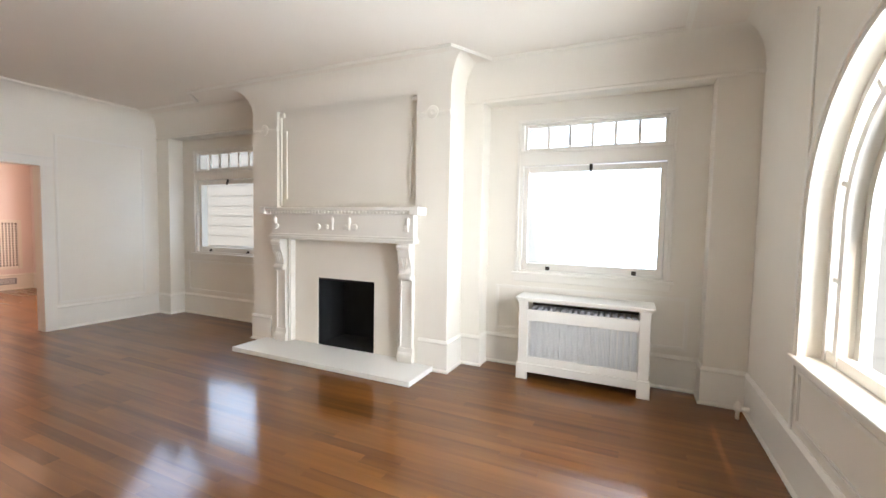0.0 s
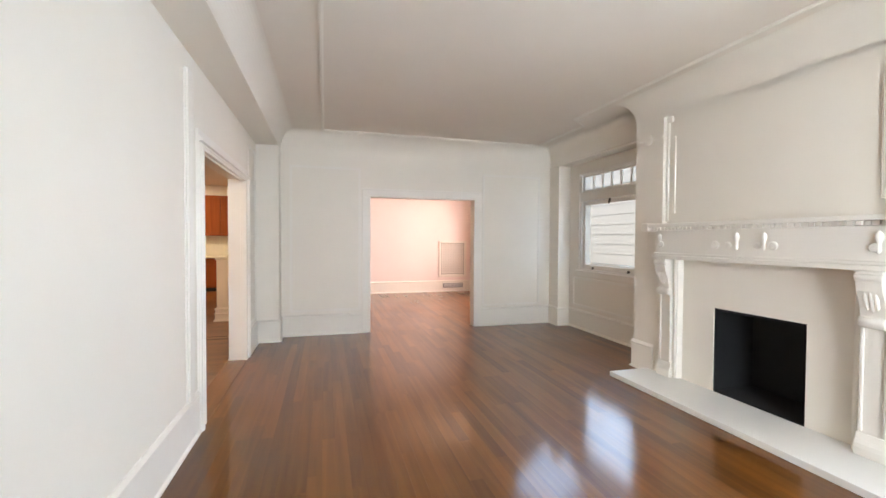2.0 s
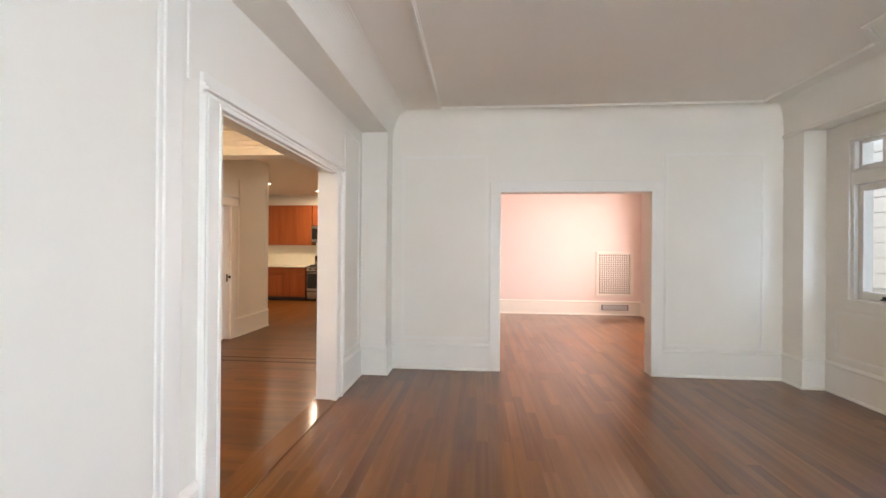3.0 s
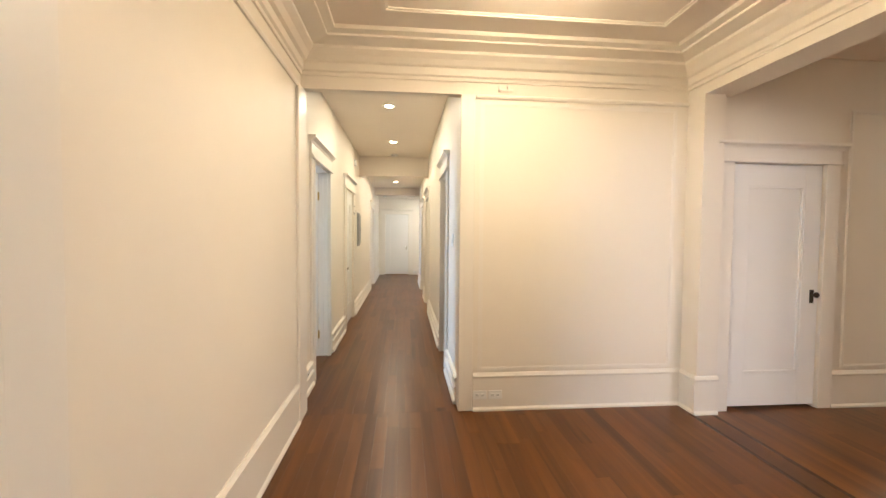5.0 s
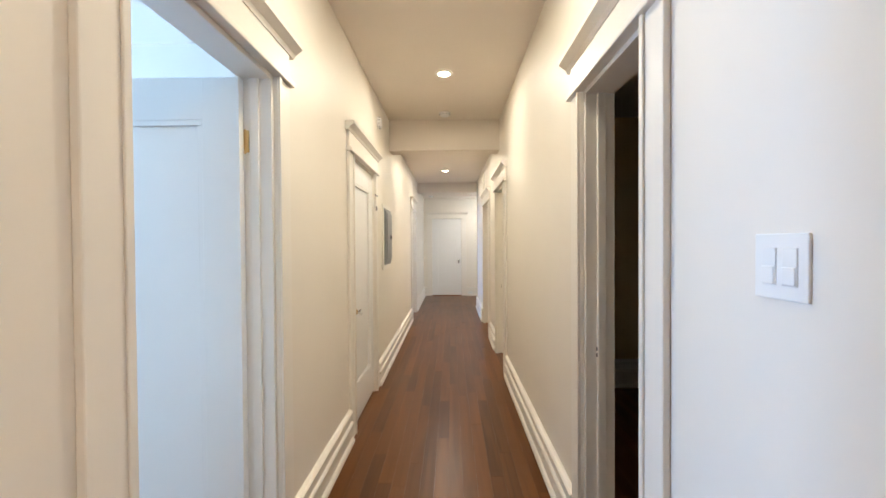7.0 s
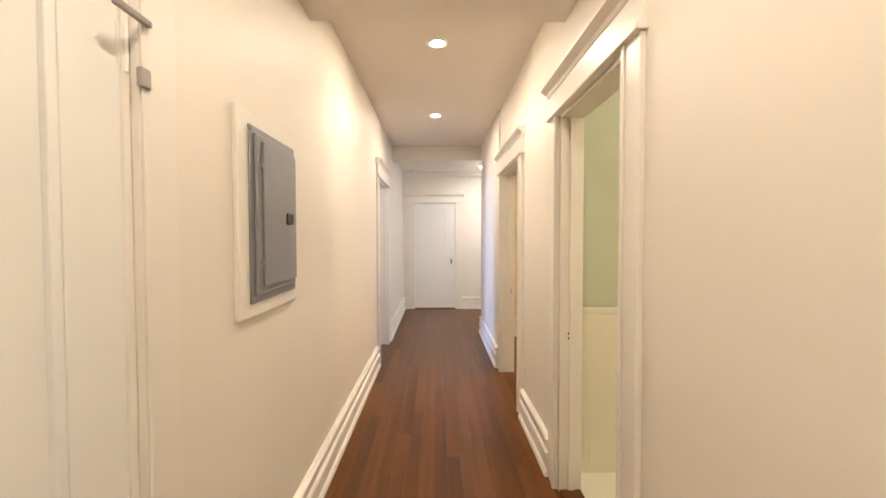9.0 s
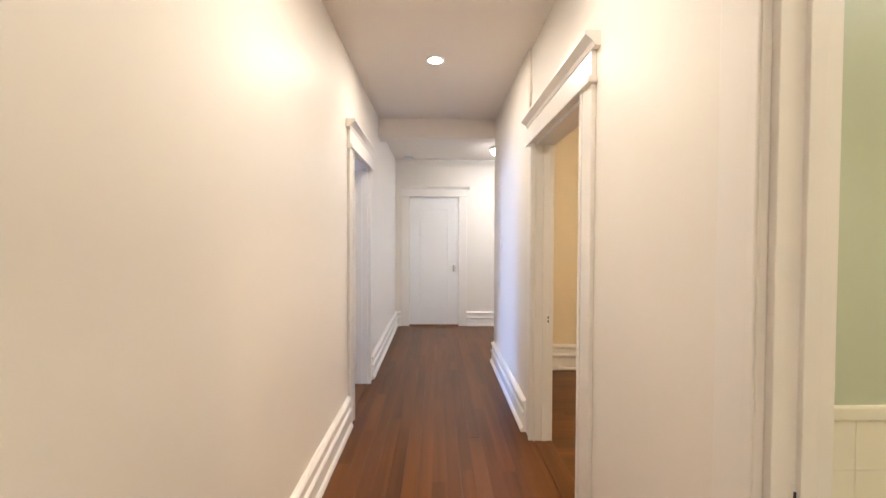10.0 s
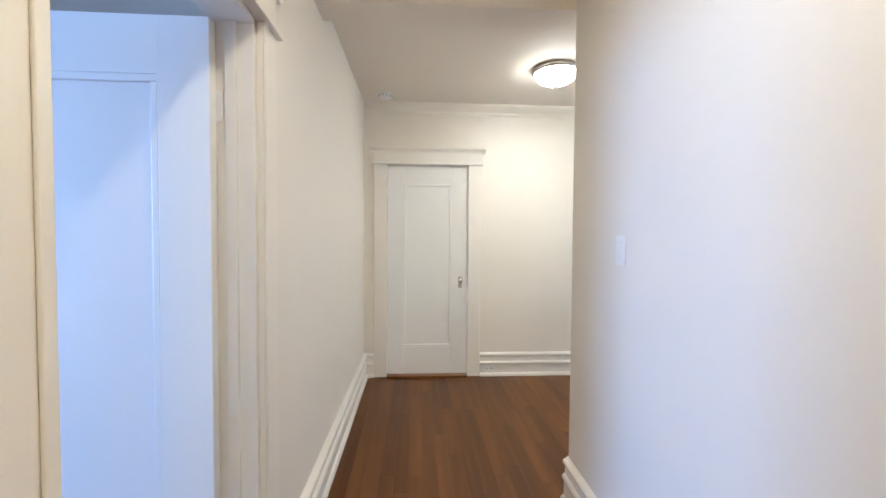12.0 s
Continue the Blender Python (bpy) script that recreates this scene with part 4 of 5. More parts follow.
def radiator_cover():
    """Wooden cover with a slotted top, a mesh front and a plinth cut out between its feet."""
    t = thing("radiator_cover", -3.09, -7.17, 0, "white wooden radiator cover with a mesh front", "radiator cover")
    x0, x1, f, b = -3.64, -2.54, -7.02, -7.335
    part("top", boxes((x0 - 0.03, x1 + 0.03, b, f + 0.035, 0.742, 0.765), (x0 - 0.015, x1 + 0.015, b, f + 0.018, 0.724, 0.742), bevel=0.006), TRIM, t)
    for a, c in ((x0, x0 + 0.085), (x1 - 0.085, x1)):
        part("post", boxes((a, c, f - 0.02, f, 0.0, 0.724), bevel=0.004), TRIM, t)
    for x in (x0, x1 - 0.02):
        part("side", boxes((x, x + 0.02, b, f - 0.02, 0.0, 0.724), bevel=0.003), TRIM, t)
    part("upper_rail", boxes((x0 + 0.085, x1 - 0.085, f - 0.019, f - 0.001, 0.548, 0.652), bevel=0.003), TRIM, t)
    part("lower_rail", boxes((x0 + 0.085, x1 - 0.085, f - 0.019, f - 0.001, 0.085, 0.215), bevel=0.003), TRIM, t)
    part("plinth", boxes((x0 - 0.012, x0 + 0.09, f - 0.018, f + 0.014, 0.0, 0.15), (x1 - 0.09, x1 + 0.012, f - 0.018, f + 0.014, 0.0, 0.15), (x0 + 0.09, x1 - 0.09, f - 0.018, f + 0.014, 0.07, 0.15), bevel=0.004), TRIM, t)
    bm = bmesh.new()
    n = 78
    for i in range(n):
        x = x0 + 0.088 + i * (x1 - x0 - 0.176) / (n - 1)
        box(bm, x - 0.0022, x + 0.0022, f - 0.016, f - 0.012, 0.205, 0.555)
    for i in range(28):
        z = 0.212 + i * 0.0125
        box(bm, x0 + 0.08, x1 - 0.08, f - 0.013, f - 0.010, z - 0.0022, z + 0.0022)
    part("mesh", bm, PLATE, t, "fine woven metal mesh")
    for i in range(17):
        x = x0 + 0.12 + i * (x1 - x0 - 0.24) / 16
        part("radiator_section", boxes((x - 0.02, x + 0.02, b + 0.06, f - 0.07, 0.10, 0.66), bevel=0.015), MESHP, t)
    part("bracket", boxes((x0 + 0.09, x1 - 0.09, b + 0.1, b + 0.14, 0.665, 0.69)), IRON, t)
    return t


radiator_cover()

t = thing("radiator_pipe", -4.24, -6.95, 0, "white painted radiator valve on a short pipe", "pipe")
bm = bmesh.new()
lathe(bm, [(0.014, 0.0), (0.014, 0.06), (0.026, 0.065), (0.026, 0.10), (0.016, 0.11), (0.016, 0.13), (0.004, 0.135)], pose(-4.24, -6.95, 0), 16)
part("valve", bm, TRIM, t, smooth=True)
bm = bmesh.new()
lathe(bm, [(0.018, 0.0), (0.018, 0.10)], pose(-4.33, -6.95, 0.08, 0, 90, 0), 14)
part("elbow", bm, TRIM, t, smooth=True)


# ---- hall fittings ----
def downlight(x, y, z, power):
    t = thing("downlight", x, y, z, "recessed ceiling downlight with a white ring, lit", "downlight", "hall downlights")
    bm = bmesh.new()
    lathe(bm, [(0.075, 0.0), (0.075, -0.006), (0.060, -0.010), (0.050, -0.004), (0.050, 0.0)], pose(x, y, z), 28)
    part("trim_ring", bm, PLATE, t, smooth=True)
    bm = bmesh.new()
    lathe(bm, [(0.046, 0.0), (0.046, -0.005), (0.03, -0.009), (0.004, -0.010)], pose(x, y, z - 0.004), 24)
    part("lens", bm, BULB, t, "glowing lens", True)
    lamp = new("downlight_lamp", bpy.data.lights.new("downlight_lamp", "AREA"))
    lamp.data.shape, lamp.data.size, lamp.data.energy, lamp.data.color = "DISK", 0.10, power, WARM
    lamp.matrix_world = pose(x, y, z - 0.022)
    return t


HALL_W = 7.4
downlight(0.70, 1.58, 2.87, HALL_W)
downlight(0.70, 3.46, 2.87, HALL_W)
downlight(0.675, 5.74, 2.72, HALL_W * 0.85)
downlight(0.655, 7.43, 2.72, HALL_W * 0.85)
for x, y in ((7.4, -0.6), (7.4, 0.9), (8.6, 0.2)):
    downlight(x, y, FTOP + 0.006, 15)


def bowl_lamp(x, y, z, power, mat, color, label, r=0.16, deep=0.12):
    t = thing("ceiling_lamp", x, y, z, label, "ceiling lamp")
    bm = bmesh.new()
    lathe(bm, [(r + 0.012, 0.0), (r + 0.016, -0.018), (r + 0.006, -0.034), (r - 0.02, -0.038)], pose(x, y, z), 36)
    part("rim", bm, NICKEL, t, "brushed metal rim", True)
    bm = bmesh.new()
    lathe(bm, [(r - 0.002, -0.030), (r - 0.008, -0.46 * deep), (r * 0.80, -0.71 * deep), (r * 0.5, -0.90 * deep), (r * 0.2, -0.98 * deep), (0.004, -deep)], pose(x, y, z), 36)
    part("bowl", bm, mat, t, "frosted glass bowl, lit", True)
    bm = bmesh.new()
    lathe(bm, [(0.008, 0.002 - deep), (0.014, -0.004 - deep), (0.010, -0.016 - deep), (0.003, -0.022 - deep)], pose(x, y, z), 14)
    part("finial", bm, NICKEL, t, smooth=True)
    lamp = new("ceiling_lamp_bulb", bpy.data.lights.new("ceiling_lamp_bulb", "AREA"))
    lamp.data.shape, lamp.data.size, lamp.data.energy, lamp.data.color = "DISK", r * 0.6, power, color
    lamp.matrix_world = pose(x, y, z - deep - 0.024)
    return t


bowl_lamp(1.66, -1.12, FTOP, 6.5, BOWL, (1.0, 0.78, 0.55), "flush ceiling lamp with a frosted glass bowl, lit", 0.155, 0.165)
bowl_lamp(1.56, 9.97, 2.63, 5, BOWL_COOL, (1.0, 0.90, 0.76), "flush ceiling lamp with a frosted glass bowl, lit")


def smoke_alarm(m, label):
    t = thing("smoke_alarm", *m.translation, label, "smoke alarm")
    bm = bmesh.new()
    lathe(bm, [(0.062, 0.0), (0.062, 0.010), (0.055, 0.014), (0.055, 0.030), (0.045, 0.038), (0.004, 0.040)], m, 28)
    part("body", bm, PLATE, t, smooth=True)
    for i in range(10):
        q = boxes((-0.006, 0.006, -0.003, 0.003, 0.016, 0.027))
        q.transform(m @ Matrix.Rotation(2 * math.pi * i / 10, 4, "Z") @ Matrix.Translation((0.0545, 0, 0)))
        part("vent", q, GREY, t)


smoke_alarm(pose(0.24, 10.63, 2.63, 180, 0, 0), "round white smoke alarm on the ceiling")
smoke_alarm(pose(0.69, 4.55, 2.87, 180, 0, 0), "round white smoke alarm on the ceiling")
smoke_alarm(pose(HL, 4.05, 2.62, 0, 90, 0), "round white smoke alarm high on the wall")


def switch(x, y, z, n, gangs, label):
    """A wall plate with rocker switches; n is the way it faces."""
    t = thing("light_switch", x, y, z, label, "light switch")
    turn = {(-1, 0): -90, (1, 0): 90, (0, -1): 0}[n]
    m = pose(x, y, z, 0, 0, turn)
    w = 0.036 + 0.023 * (gangs - 1)
    bm = boxes((-w, w, -0.006, 0, -0.058, 0.058), bevel=0.002)
    bm.transform(m)
    part("plate", bm, PLATE, t)
    for i in range(gangs):
        cx = (i - (gangs - 1) / 2) * 0.046
        bm = boxes((cx - 0.016, cx + 0.016, -0.0085, -0.004, -0.033, 0.033), (cx - 0.014, cx + 0.014, -0.011, -0.004, -0.031, 0.0), bevel=0.0015)
        bm.transform(m)
        part("rocker", bm, PLATE, t)


switch(HR, 0.595, 1.36, (-1, 0), 2, "white double rocker light switch on the hall wall")
switch(HR2, 8.44, 1.325, (-1, 0), 1, "white light switch on the hall wall")
switch(1.785, 5.27, 1.06, (0, -1), 1, "white rocker switch above the bathroom tiles")


def outlet(x, y, z, label, turn=0):
    """A double outlet lying on its side; unturned it faces -y."""
    t = thing("wall_outlet", x, y, z, label, "outlet")
    m = pose(x, y, z, 0, 0, turn)

    def put(name, mat, *spans, bevel=0.0):
        bm = boxes(*spans, bevel=bevel)
        bm.transform(m)
        part(name, bm, mat, t)
    put("plate", PLATE, (-0.055, 0.055, -0.006, 0, -0.035, 0.035), bevel=0.002)
    for c in (-0.022, 0.022):
        put("socket", PLATE, (c - 0.015, c + 0.015, -0.0085, -0.004, -0.014, 0.014), bevel=0.003)
        put("slot", BLACK, (c - 0.007, c - 0.004, -0.0095, -0.0075, -0.006, 0.006), (c + 0.004, c + 0.007, -0.0095, -0.0075, -0.006, 0.006))


outlet(HL + 0.020, 0.47, 0.170, "white double outlet in the hall baseboard", 90)
outlet(1.49, -0.016, 0.13, "white double outlet in the baseboard")
outlet(1.615, -0.016, 0.13, "white double outlet in the baseboard")
outlet(1.24, BACK - 0.024, 0.075, "white outlet in the baseboard")

t = thing("wall_hook", 1.66, 0, 2.55, "small white painted picture hook on the cornice", "hook")
bm = boxes((1.61, 1.63, -0.03, -0.012, 2.53, 2.575), (1.61, 1.72, -0.045, -0.03, 2.53, 2.545), (1.675, 1.69, -0.045, -0.012, 2.53, 2.57), bevel=0.004)
part("hook", bm, TRIM, t)


def breaker_panel():
    t = thing("breaker_panel", HL, 4.48, 1.47, "grey metal electrical breaker panel on a white board", "electrical panel")
    part("backboard", boxes((HL, HL + 0.018, 4.205, 4.745, 1.125, 1.825), bevel=0.003), TRIM, t, "white painted board")
    part("cover", boxes((HL + 0.018, HL + 0.026, 4.275, 4.70, 1.172, 1.778), bevel=0.002), GREY, t)
    x = HL + 0.026
    part("rim", boxes((x, x + 0.010, 4.30, 4.68, 1.20, 1.755), bevel=0.005), GREY, t)
    d = part("door", boxes((x + 0.010, x + 0.018, 4.345, 4.672, 1.225, 1.735), bevel=0.004), GREY, t)
    part("latch", boxes((x + 0.016, x + 0.024, 4.555, 4.625, 1.45, 1.495), bevel=0.002), BLACK, d, "black plastic latch")
    part("latch_slide", boxes((x + 0.023, x + 0.027, 4.595, 4.62, 1.458, 1.487), bevel=0.001), BLACK, d)
    for z in (1.31, 1.65):
        bm = bmesh.new()
        lathe(bm, [(0.006, -0.012), (0.006, 0.012)], pose(x + 0.012, 4.338, z), 10)
        part("hinge", bm, GREY, d)
    for y in (4.286, 4.69):
        for z in (1.19, 1.765):
            bm = bmesh.new()
            lathe(bm, [(0.006, 0), (0.006, 0.002), (0.002, 0.003)], pose(HL + 0.026, y, z, 0, 90, 0), 10)
            part("screw", bm, NICKEL, t)


breaker_panel()

# surface bolt and latch on the closet door frame
t = thing("door_latch", HL + 0.022, 3.775, 1.80, "small old surface latch on the closet door frame", "latch")
part("body", boxes((HL + 0.022, HL + 0.036, 3.758, 3.788, 1.715, 1.757), bevel=0.004), OLDMETAL, t)
part("lever", boxes((HL + 0.030, HL + 0.042, 3.685, 3.785, 1.845, 1.859), bevel=0.003), OLDMETAL, t)


# ---- bathroom ----
def tiles(y, x0, x1, top):
    """Glazed wall tiles below the green paint."""
    t = structure("wall_bath_tiling", boxes((x0, x1, y - 0.006, y, 0, top)), GROUT, "cream glazed wall tiles with a cap row", "tiling")
    w, h = 0.108, (top - 0.035) / 8
    bm = boxes((-w / 2 + 0.0004, w / 2 - 0.0004, -0.002, 0, -h / 2 + 0.0004, h / 2 - 0.0004), bevel=0.0004)
    first = part("tile", bm, TILE, t)
    n, rows = int((x1 - x0) / w), 8
    for i in range(n):
        for j in range(rows):
            ob = first if i == j == 0 else new("tile", first.data)
            ob.parent = t
            ob.location = (x0 + w * (i + 0.5), y - 0.006, h * (j + 0.5))
    part("cap_row", boxes((x0, x1, y - 0.012, y - 0.004, rows * h, rows * h + 0.035), bevel=0.005), TILE, t)


tiles(5.27, HR + 0.12, 3.2, 0.985)
structure("floor_bath", boxes((HR + 0.10, 3.3, 4.02, 5.27, 0.0, 0.008)), TILE, "pale tiled bathroom floor", "floor")
area("bath_ceiling_light", (2.4, 4.6, 2.55), (2.4, 4.6, 0), 0.3, 0.3, 4.4, (1.0, 0.87, 0.60))
t = thing("ceiling_lamp", 2.4, 4.6, 2.6, "square bathroom ceiling lamp, lit", "ceiling lamp")
part("diffuser", boxes((2.23, 2.57, 4.43, 4.77, 2.565, 2.6), bevel=0.01), BATH_GLOW, t)
bowl_lamp(2.9, 6.9, 2.70, 10, BOWL, (1.0, 0.76, 0.46), "flush ceiling lamp of the rear room, lit")

# ---- dining room grille and register ----
t = thing("wall_grille", 7.5, -6.95, 0.9, "white square-mesh air grille on the wall", "grille")
gy0, gy1, gz0, gz1 = -7.12, -6.47, 0.46, 1.30
part("frame", boxes((7.47, 7.5, gy0 - 0.06, gy0, gz0 - 0.06, gz1 + 0.06), (7.47, 7.5, gy1, gy1 + 0.06, gz0 - 0.06, gz1 + 0.06), (7.47, 7.5, gy0, gy1, gz0 - 0.06, gz0), (7.47, 7.5, gy0, gy1, gz1, gz1 + 0.06), bevel=0.004), TRIM, t)
# shade in the grille openings, put in as a dark sheet on the solid wall
part("backing", boxes((7.494, 7.499, gy0, gy1, gz0, gz1)), IRON, t, "dark sheet standing in for the shade behind the mesh")
for i in range(1, 14):
    y = gy0 + (gy1 - gy0) * i / 14
    part("upright_bar", boxes((7.474, 7.484, y - 0.010, y + 0.010, gz0, gz1)), TRIM, t)
for i in range(1, 18):
    z = gz0 + (gz1 - gz0) * i / 18
    part("cross_bar", boxes((7.472, 7.482, gy0, gy1, z - 0.010, z + 0.010)), TRIM, t)
t = thing("floor_register", 7.47, -6.8, 0.15, "grey metal heating register in the baseboard", "register")
part("frame", boxes((7.455, 7.47, -7.08, -6.52, 0.11, 0.23), bevel=0.003), GREY, t)
for i in range(5):
    part("slat", boxes((7.448, 7.458, -7.05, -6.55, 0.125 + i * 0.02, 0.137 + i * 0.02)), MESHP, t)


# ---- kitchen ----
def cabinet(name, x0, x1, y0, y1, z0, z1, doors, label, drawer=False, kick=False):
    """A cabinet that faces -x, with panelled doors."""
    t = thing(name, (x0 + x1) / 2, (y0 + y1) / 2, z0, label, "cabinet", "kitchen cabinets")
    part("body", boxes((x0 + 0.02, x1, y0, y1, z0 + (0.1 if kick else 0), z1), bevel=0.002), CABINET, t)
    if kick:
        part("toe_kick", boxes((x0 + 0.08, x1, y0, y1, z0, z0 + 0.1)), BLACK, t)
    w = (y1 - y0) / doors
    top = z1 - 0.17 if drawer else z1 - 0.01
    for i in range(doors):
        a, b, lo = y0 + w * i + 0.004, y0 + w * (i + 1) - 0.004, z0 + (0.11 if kick else 0.01)
        d = part("door", boxes((x0, x0 + 0.02, a, a + 0.055, lo, top), (x0, x0 + 0.02, b - 0.055, b, lo, top), (x0, x0 + 0.02, a + 0.055, b - 0.055, lo, lo + 0.06), (x0, x0 + 0.02, a + 0.055, b - 0.055, top - 0.06, top), (x0 + 0.008, x0 + 0.018, a + 0.05, b - 0.05, lo + 0.05, top - 0.05), bevel=0.002), CABINET, t)
        if drawer:
            part("drawer_front", boxes((x0, x0 + 0.02, a, b, top + 0.01, z1 - 0.01), bevel=0.003), CABINET, t)
    return t


# half wall between the passage and the kitchen
t = thing("half_wall", 4.62, -2.07, 0, "white painted half wall with a cream cap at the kitchen", "half wall", kind="structure")
part("body", boxes((4.56, 4.68, FY, -1.72, 0, 1.04)), WALL, t)
part("cap", boxes((4.54, 4.70, FY, -1.70, 1.04, 1.07), bevel=0.005), COUNTER, t, "cream laminate cap")
bm = sweep_path(HALL_BASE, [(4.68, FY), (4.68, -1.72), (4.56, -1.72), (4.56, FY)][::-1])
part("baseboard", bm, TRIM, t)

KX = 8.90
cabinet("base_cabinet", KX, 9.5, 0.66, 1.26, 0, 0.88, 1, "reddish cherry wood base cabinet with a drawer", True, True)
cabinet("base_cabinet", KX, 9.5, 1.26, 2.56, 0, 0.88, 2, "reddish cherry wood base cabinet with drawers", True, True)
cabinet("base_cabinet", KX, 9.5, -1.3, -0.26, 0, 0.88, 2, "reddish cherry wood base cabinet with drawers", True, True)
for a, b in ((0.66, 2.58), (-1.32, -0.26)):
    tagged(obj("worktop", boxes((KX - 0.03, 9.5, a, b, 0.88, 0.92), bevel=0.005), COUNTER), "cream laminate worktop on the base cabinets", "worktop")
for a, b, n in ((0.60, 1.06, 1), (1.06, 1.52, 1), (1.52, 2.56, 2), (-1.3, -0.26, 2)):
    cabinet("wall_cabinet", 9.17, 9.5, a, b, 1.47, 2.55, n, "reddish cherry wood wall cabinet")
cabinet("wall_cabinet", 9.17, 9.5, -0.24, 0.58, 2.0, 2.55, 2, "short cherry wood cabinet above the microwave")
structure("wall_kitchen_backsplash", boxes((9.488, 9.5, -1.3, 2.58, 0.92, 1.47)), SPLASH, "cream backsplash behind the stove", "backsplash")


def stove():
    t = thing("stove", 9.18, 0.2, 0, "stainless steel gas stove with a black oven door", "stove")
    y0, y1, f = -0.22, 0.60, KX - 0.05
    part("body", boxes((f + 0.03, 9.48, y0, y1, 0.02, 0.90), bevel=0.004), BLACK, t, "black enamel body")
    d = part("oven_door", boxes((f, f + 0.03, y0 + 0.01, y1 - 0.01, 0.27, 0.76), bevel=0.006), STEEL, t)
    part("oven_window", boxes((f - 0.004, f + 0.01, y0 + 0.02, y1 - 0.02, 0.335, 0.725), bevel=0.003), DARKBLACKGLASS, d, "black oven glass")
    bm = bmesh.new()
    lathe(bm, [(0.012, y0 + 0.05), (0.012, y1 - 0.05)], Matrix.Translation((f - 0.04, 0, 0.755)) @ Matrix.Rotation(radians(-90), 4, "X"), 12)
    part("handle", bm, STEEL, d, smooth=True)
    part("drawer", boxes((f, f + 0.03, y0 + 0.01, y1 - 0.01, 0.06, 0.25), bevel=0.006), STEEL, t)
    cp = part("control_panel", boxes((f - 0.01, f + 0.05, y0, y1, 0.78, 0.90), bevel=0.008), STEEL, t)
    for i in range(5):
        bm = bmesh.new()
        lathe(bm, [(0.024, 0), (0.022, 0.025), (0.004, 0.028)], pose(f - 0.01, y0 + 0.10 + i * 0.155, 0.84, 0, -90, 0), 16)
        part("dial", bm, BLACK, cp, smooth=True)
    part("hob", boxes((f + 0.04, 9.40, y0 + 0.01, y1 - 0.01, 0.90, 0.915)), BLACK, t)
    for i in range(3):
        a = y0 + 0.04 + i * 0.25
        part("grate", boxes((f + 0.08, 9.38, a, a + 0.015, 0.915, 0.95), (f + 0.08, 9.38, a + 0.21, a + 0.225, 0.915, 0.95), (f + 0.08, f + 0.095, a, a + 0.225, 0.93, 0.95), (f + 0.3, f + 0.315, a, a + 0.225, 0.93, 0.95)), BLACK, t, "cast-iron grate")
    part("backguard", boxes((9.40, 9.48, y0, y1, 0.95, 1.19), bevel=0.01), STEEL, t)
    part("clock_panel", boxes((9.393, 9.405, y0 + 0.01, y1 - 0.01, 1.03, 1.18), bevel=0.004), DARKBLACKGLASS, t)


stove()
t = thing("microwave_oven", 9.3, 0.17, 1.55, "stainless steel microwave oven over the stove", "microwave")
part("body", boxes((9.09, 9.49, -0.23, 0.57, 1.55, 1.99), bevel=0.004), STEEL, t)
part("door_glass", boxes((9.078, 9.095, -0.03, 0.555, 1.63, 1.92), bevel=0.003), DARKBLACKGLASS, t)
part("control_panel", boxes((9.078, 9.095, -0.21, -0.06, 1.62, 1.93), bevel=0.003), DARKBLACKGLASS, t)
bm = bmesh.new()
lathe(bm, [(0.010, 1.62), (0.010, 1.92)], Matrix.Translation((9.055, -0.04, 0)), 12)
part("handle", bm, STEEL, t, smooth=True)
part("vent", boxes((9.08, 9.1, -0.21, 0.55, 1.945, 1.98), bevel=0.003), STEEL, t)

# ---- outdoors ----
structure("ground", boxes((-150, 150, -150, 150, -3.6, -3.4)), GROUND, "concrete ground outside", "ground")


def neighbour_house():
    t = thing("neighbour_house", -1, -12.5, -3.4, "pale clapboard house across the side yard", "house")
    part("wall", boxes((-12, 10, -16, -10.32, -3.4, 6.0)), SIDING, t)
    part("roof", boxes((-12.4, 10.4, -16.3, -9.95, 6.0, 6.25)), ROOFM, t)
    for i in range(38):
        z = -3.35 + i * 0.245
        bm = bmesh.new()
        sweep([(0, z), (0.016, z), (0.005, z + 0.25), (0, z + 0.25)], (-12, -10.32), (10, -10.32), (0, 1), bm)
        part("clapboard", bm, SIDING, t)


neighbour_house()
t = thing("outdoor_railing", 1.8, -8.35, 0.0, "white railing outside the window", "railing")
part("top_rail", boxes((-0.6, 4.2, -8.40, -8.33, 0.93, 0.97), bevel=0.005), TRIM, t)
part("bottom_rail", boxes((-0.6, 4.2, -8.39, -8.34, 0.05, 0.09)), TRIM, t)
for i in range(44):
    part("baluster", boxes((-0.55 + i * 0.11, -0.52 + i * 0.11, -8.38, -8.35, 0.09, 0.93)), TRIM, t)
structure("balcony_deck", boxes((-0.7, 4.3, -8.45, SY - 0.2, -0.12, 0.04)), GROUND, "outdoor deck under the railing", "deck")


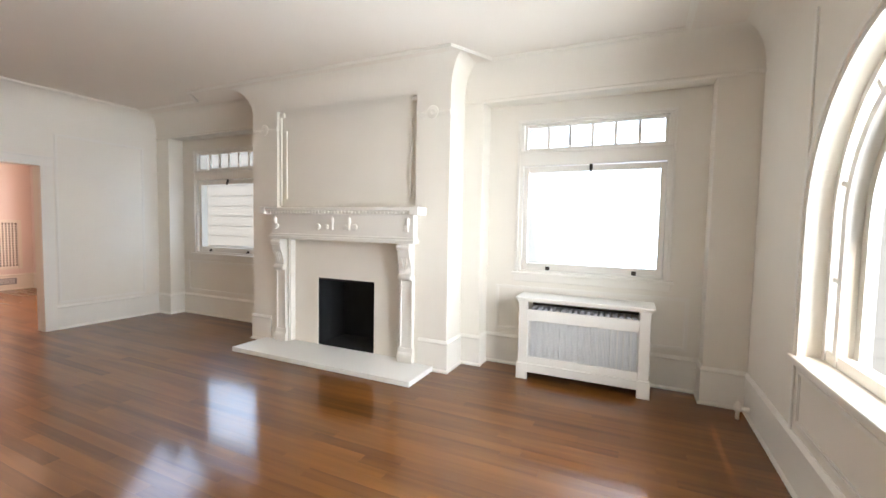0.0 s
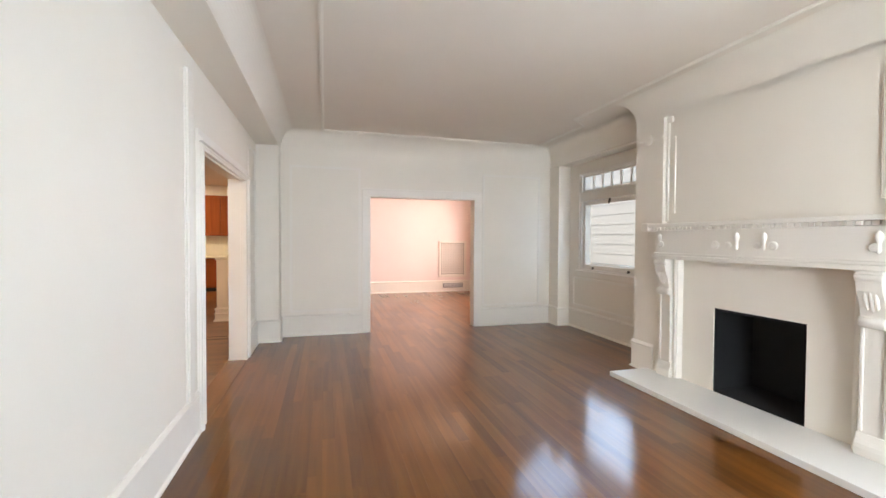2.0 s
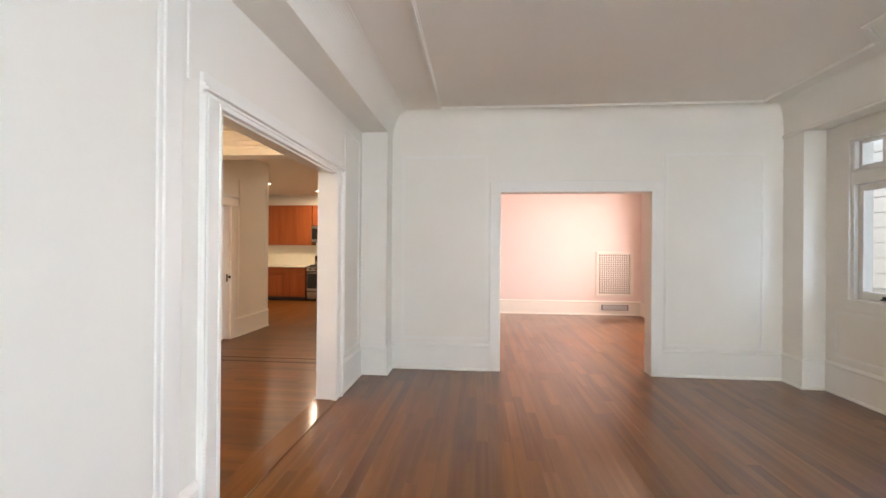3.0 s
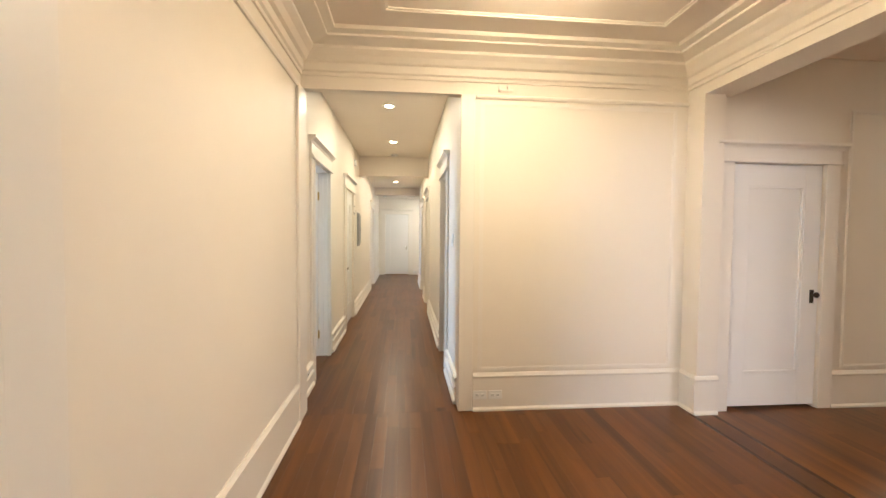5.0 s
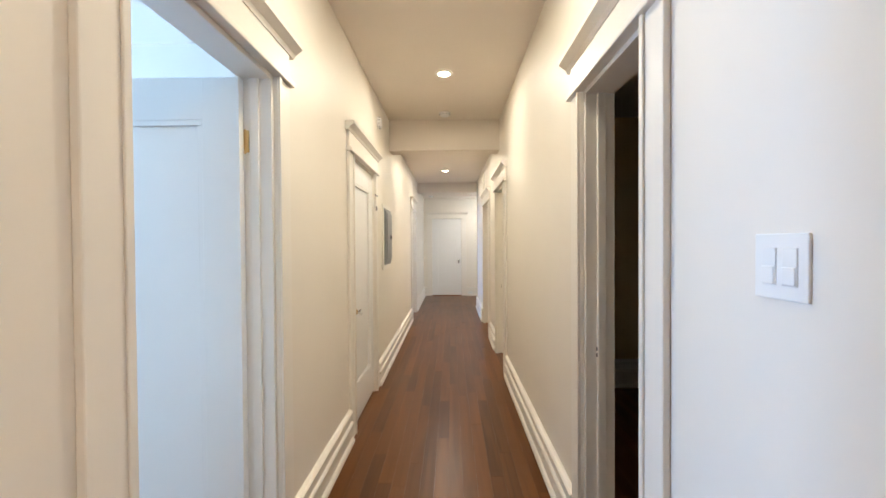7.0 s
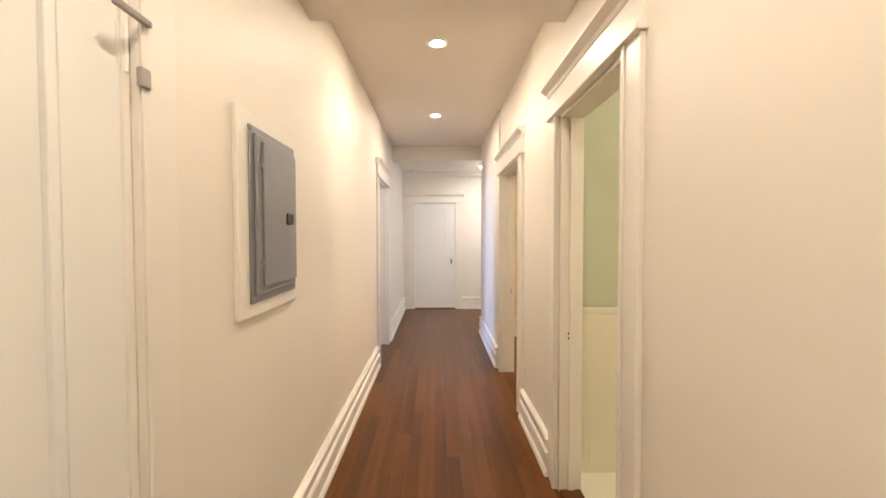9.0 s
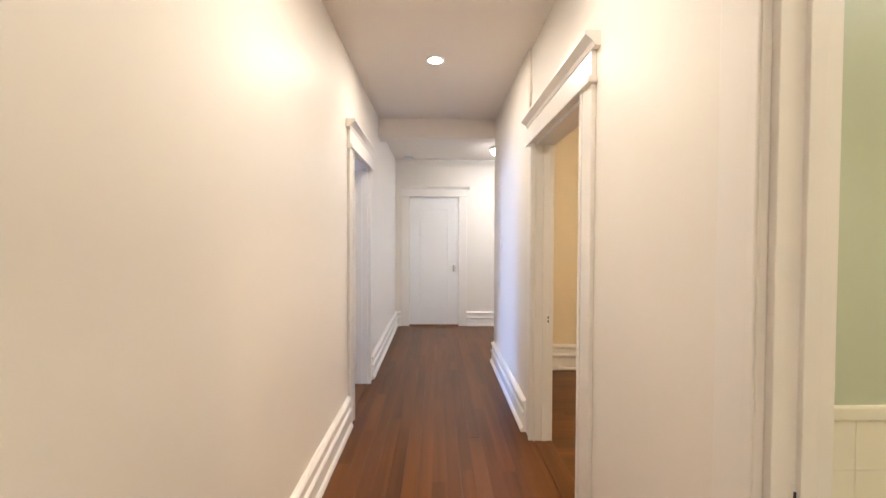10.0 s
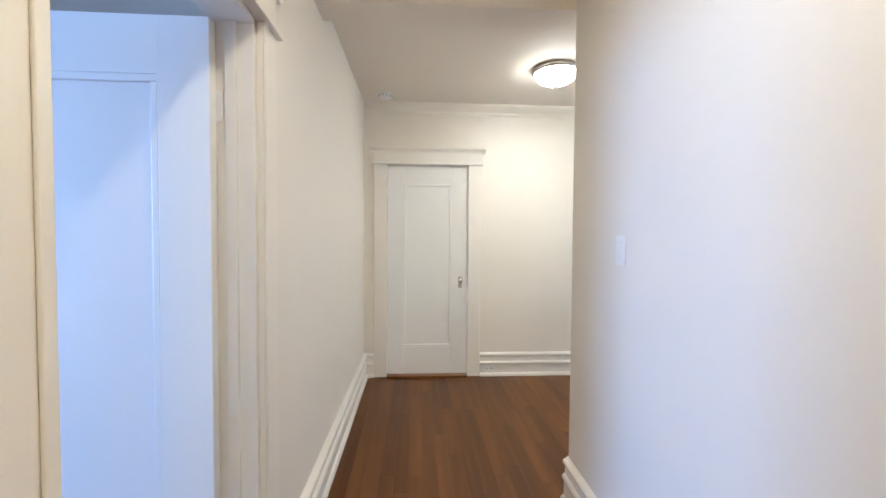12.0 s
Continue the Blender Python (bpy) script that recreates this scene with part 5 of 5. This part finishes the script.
# ---- floor boards, last ----
def boards(name, x0, x1, y0, y1, along, mat, near, label="glossy dark oak strip floor"):
    """A strip floor: boards in staggered rows; those in the stretch `near` are parts, the rest is joined."""
    base = structure(name, boxes((x0, x1, y0, y1, -0.10, -0.006)), mat, label, "floor")
    rng = random.Random(name)
    w = 0.083
    bm = boxes((0, 1, 0, w - 0.0005, -0.006, 0.0))
    me = bpy.data.meshes.new("plank")
    bm.to_mesh(me), bm.free()
    me.materials.append(mat)
    rest = bmesh.new()
    lo, hi, c0, c1 = (x0, x1, y0, y1) if along == "x" else (y0, y1, x0, x1)
    count = 0
    for r in range(int((c1 - c0) / w) + 1):
        c = c0 + r * w
        cw = min(w, c1 - c)
        if cw < 0.01:
            continue
        a = lo - rng.uniform(0, 1.2)
        while a < hi:
            b = a + rng.choice((0.7, 0.95, 1.2, 1.5, 1.9))
            s, e = max(a, lo), min(b, hi)
            a = b
            if e - s < 0.03:
                continue
            e -= 0.0008
            mx, my = ((s + e) / 2, c) if along == "x" else (c, (s + e) / 2)
            lift = rng.uniform(-0.00003, 0.0)
            if count < 300 and near[0] < mx < near[1] and near[2] < my < near[3]:
                count += 1
                ob = new("plank", me)
                ob.parent = base
                if along == "x":
                    ob.matrix_basis = Matrix.LocRotScale((s, c, lift), None, (e - s, cw / w, 1))
                else:
                    ob.matrix_basis = Matrix.LocRotScale((c + cw, s, lift), Euler((0, 0, math.pi / 2)), (e - s, cw / w, 1))
            elif along == "x":
                box(rest, s, e, c, c + cw - 0.0005, -0.006, lift)
            else:
                box(rest, c, c + cw - 0.0005, s, e, -0.006, lift)
    if rest.verts:
        tagged(part("plank_rest", rest, mat, base), kind="stuff")
    return base


boards("floor_living", WX, EX, SY, NY, "x", OAK_X, (-4, 3.1, -6.4, -2.6))
boards("floor_foyer", FX, 5.43, NY, 0.0, "y", OAK_Y, (0.1, 3.2, -2.6, 0.1))
boards("floor_hall", HL - 0.12, HR + 0.12, 0.0, 8.95, "y", OAK_Y, (0, 1.4, 0, 9))
boards("floor_end", HL - 0.12, 3.45, 8.95, BACK, "y", OAK_Y, (0, 1.4, 8.9, 11))
boards("floor_dining", EX, 7.5, -7.35, NY, "x", OAK_X, (3, 5, -6, -4))
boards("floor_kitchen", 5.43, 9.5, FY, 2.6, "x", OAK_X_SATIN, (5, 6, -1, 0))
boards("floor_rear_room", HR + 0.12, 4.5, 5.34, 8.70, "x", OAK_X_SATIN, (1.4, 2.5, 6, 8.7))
boards("floor_closet", HR + 0.12, 3.2, 0.13, 3.9, "y", OAK_Y, (1.4, 2, 1, 3))
boards("floor_bedroom", -3.66, HL - 0.12, 0.08, 2.72, "y", OAK_Y, (-1, 0, 0.5, 2))
boards("floor_rear_bedroom", -3.66, HL - 0.12, 6.32, BACK, "y", OAK_Y, (-1, 0, 7, 9))
structure("floor_inlay", boxes((3.145, 3.175, -2.4, -0.2, -0.004, 0.0012), (3.315, 3.345, -2.4, -0.2, -0.004, 0.0012)), WALNUT, "dark wood inlay lines in the floor", "inlay")
structure("threshold_foyer", boxes((0.25, 2.0, NY - 0.02, FY + 0.02, -0.004, 0.006), bevel=0.003), OAK_X, "oak saddle under the wide opening", "threshold")
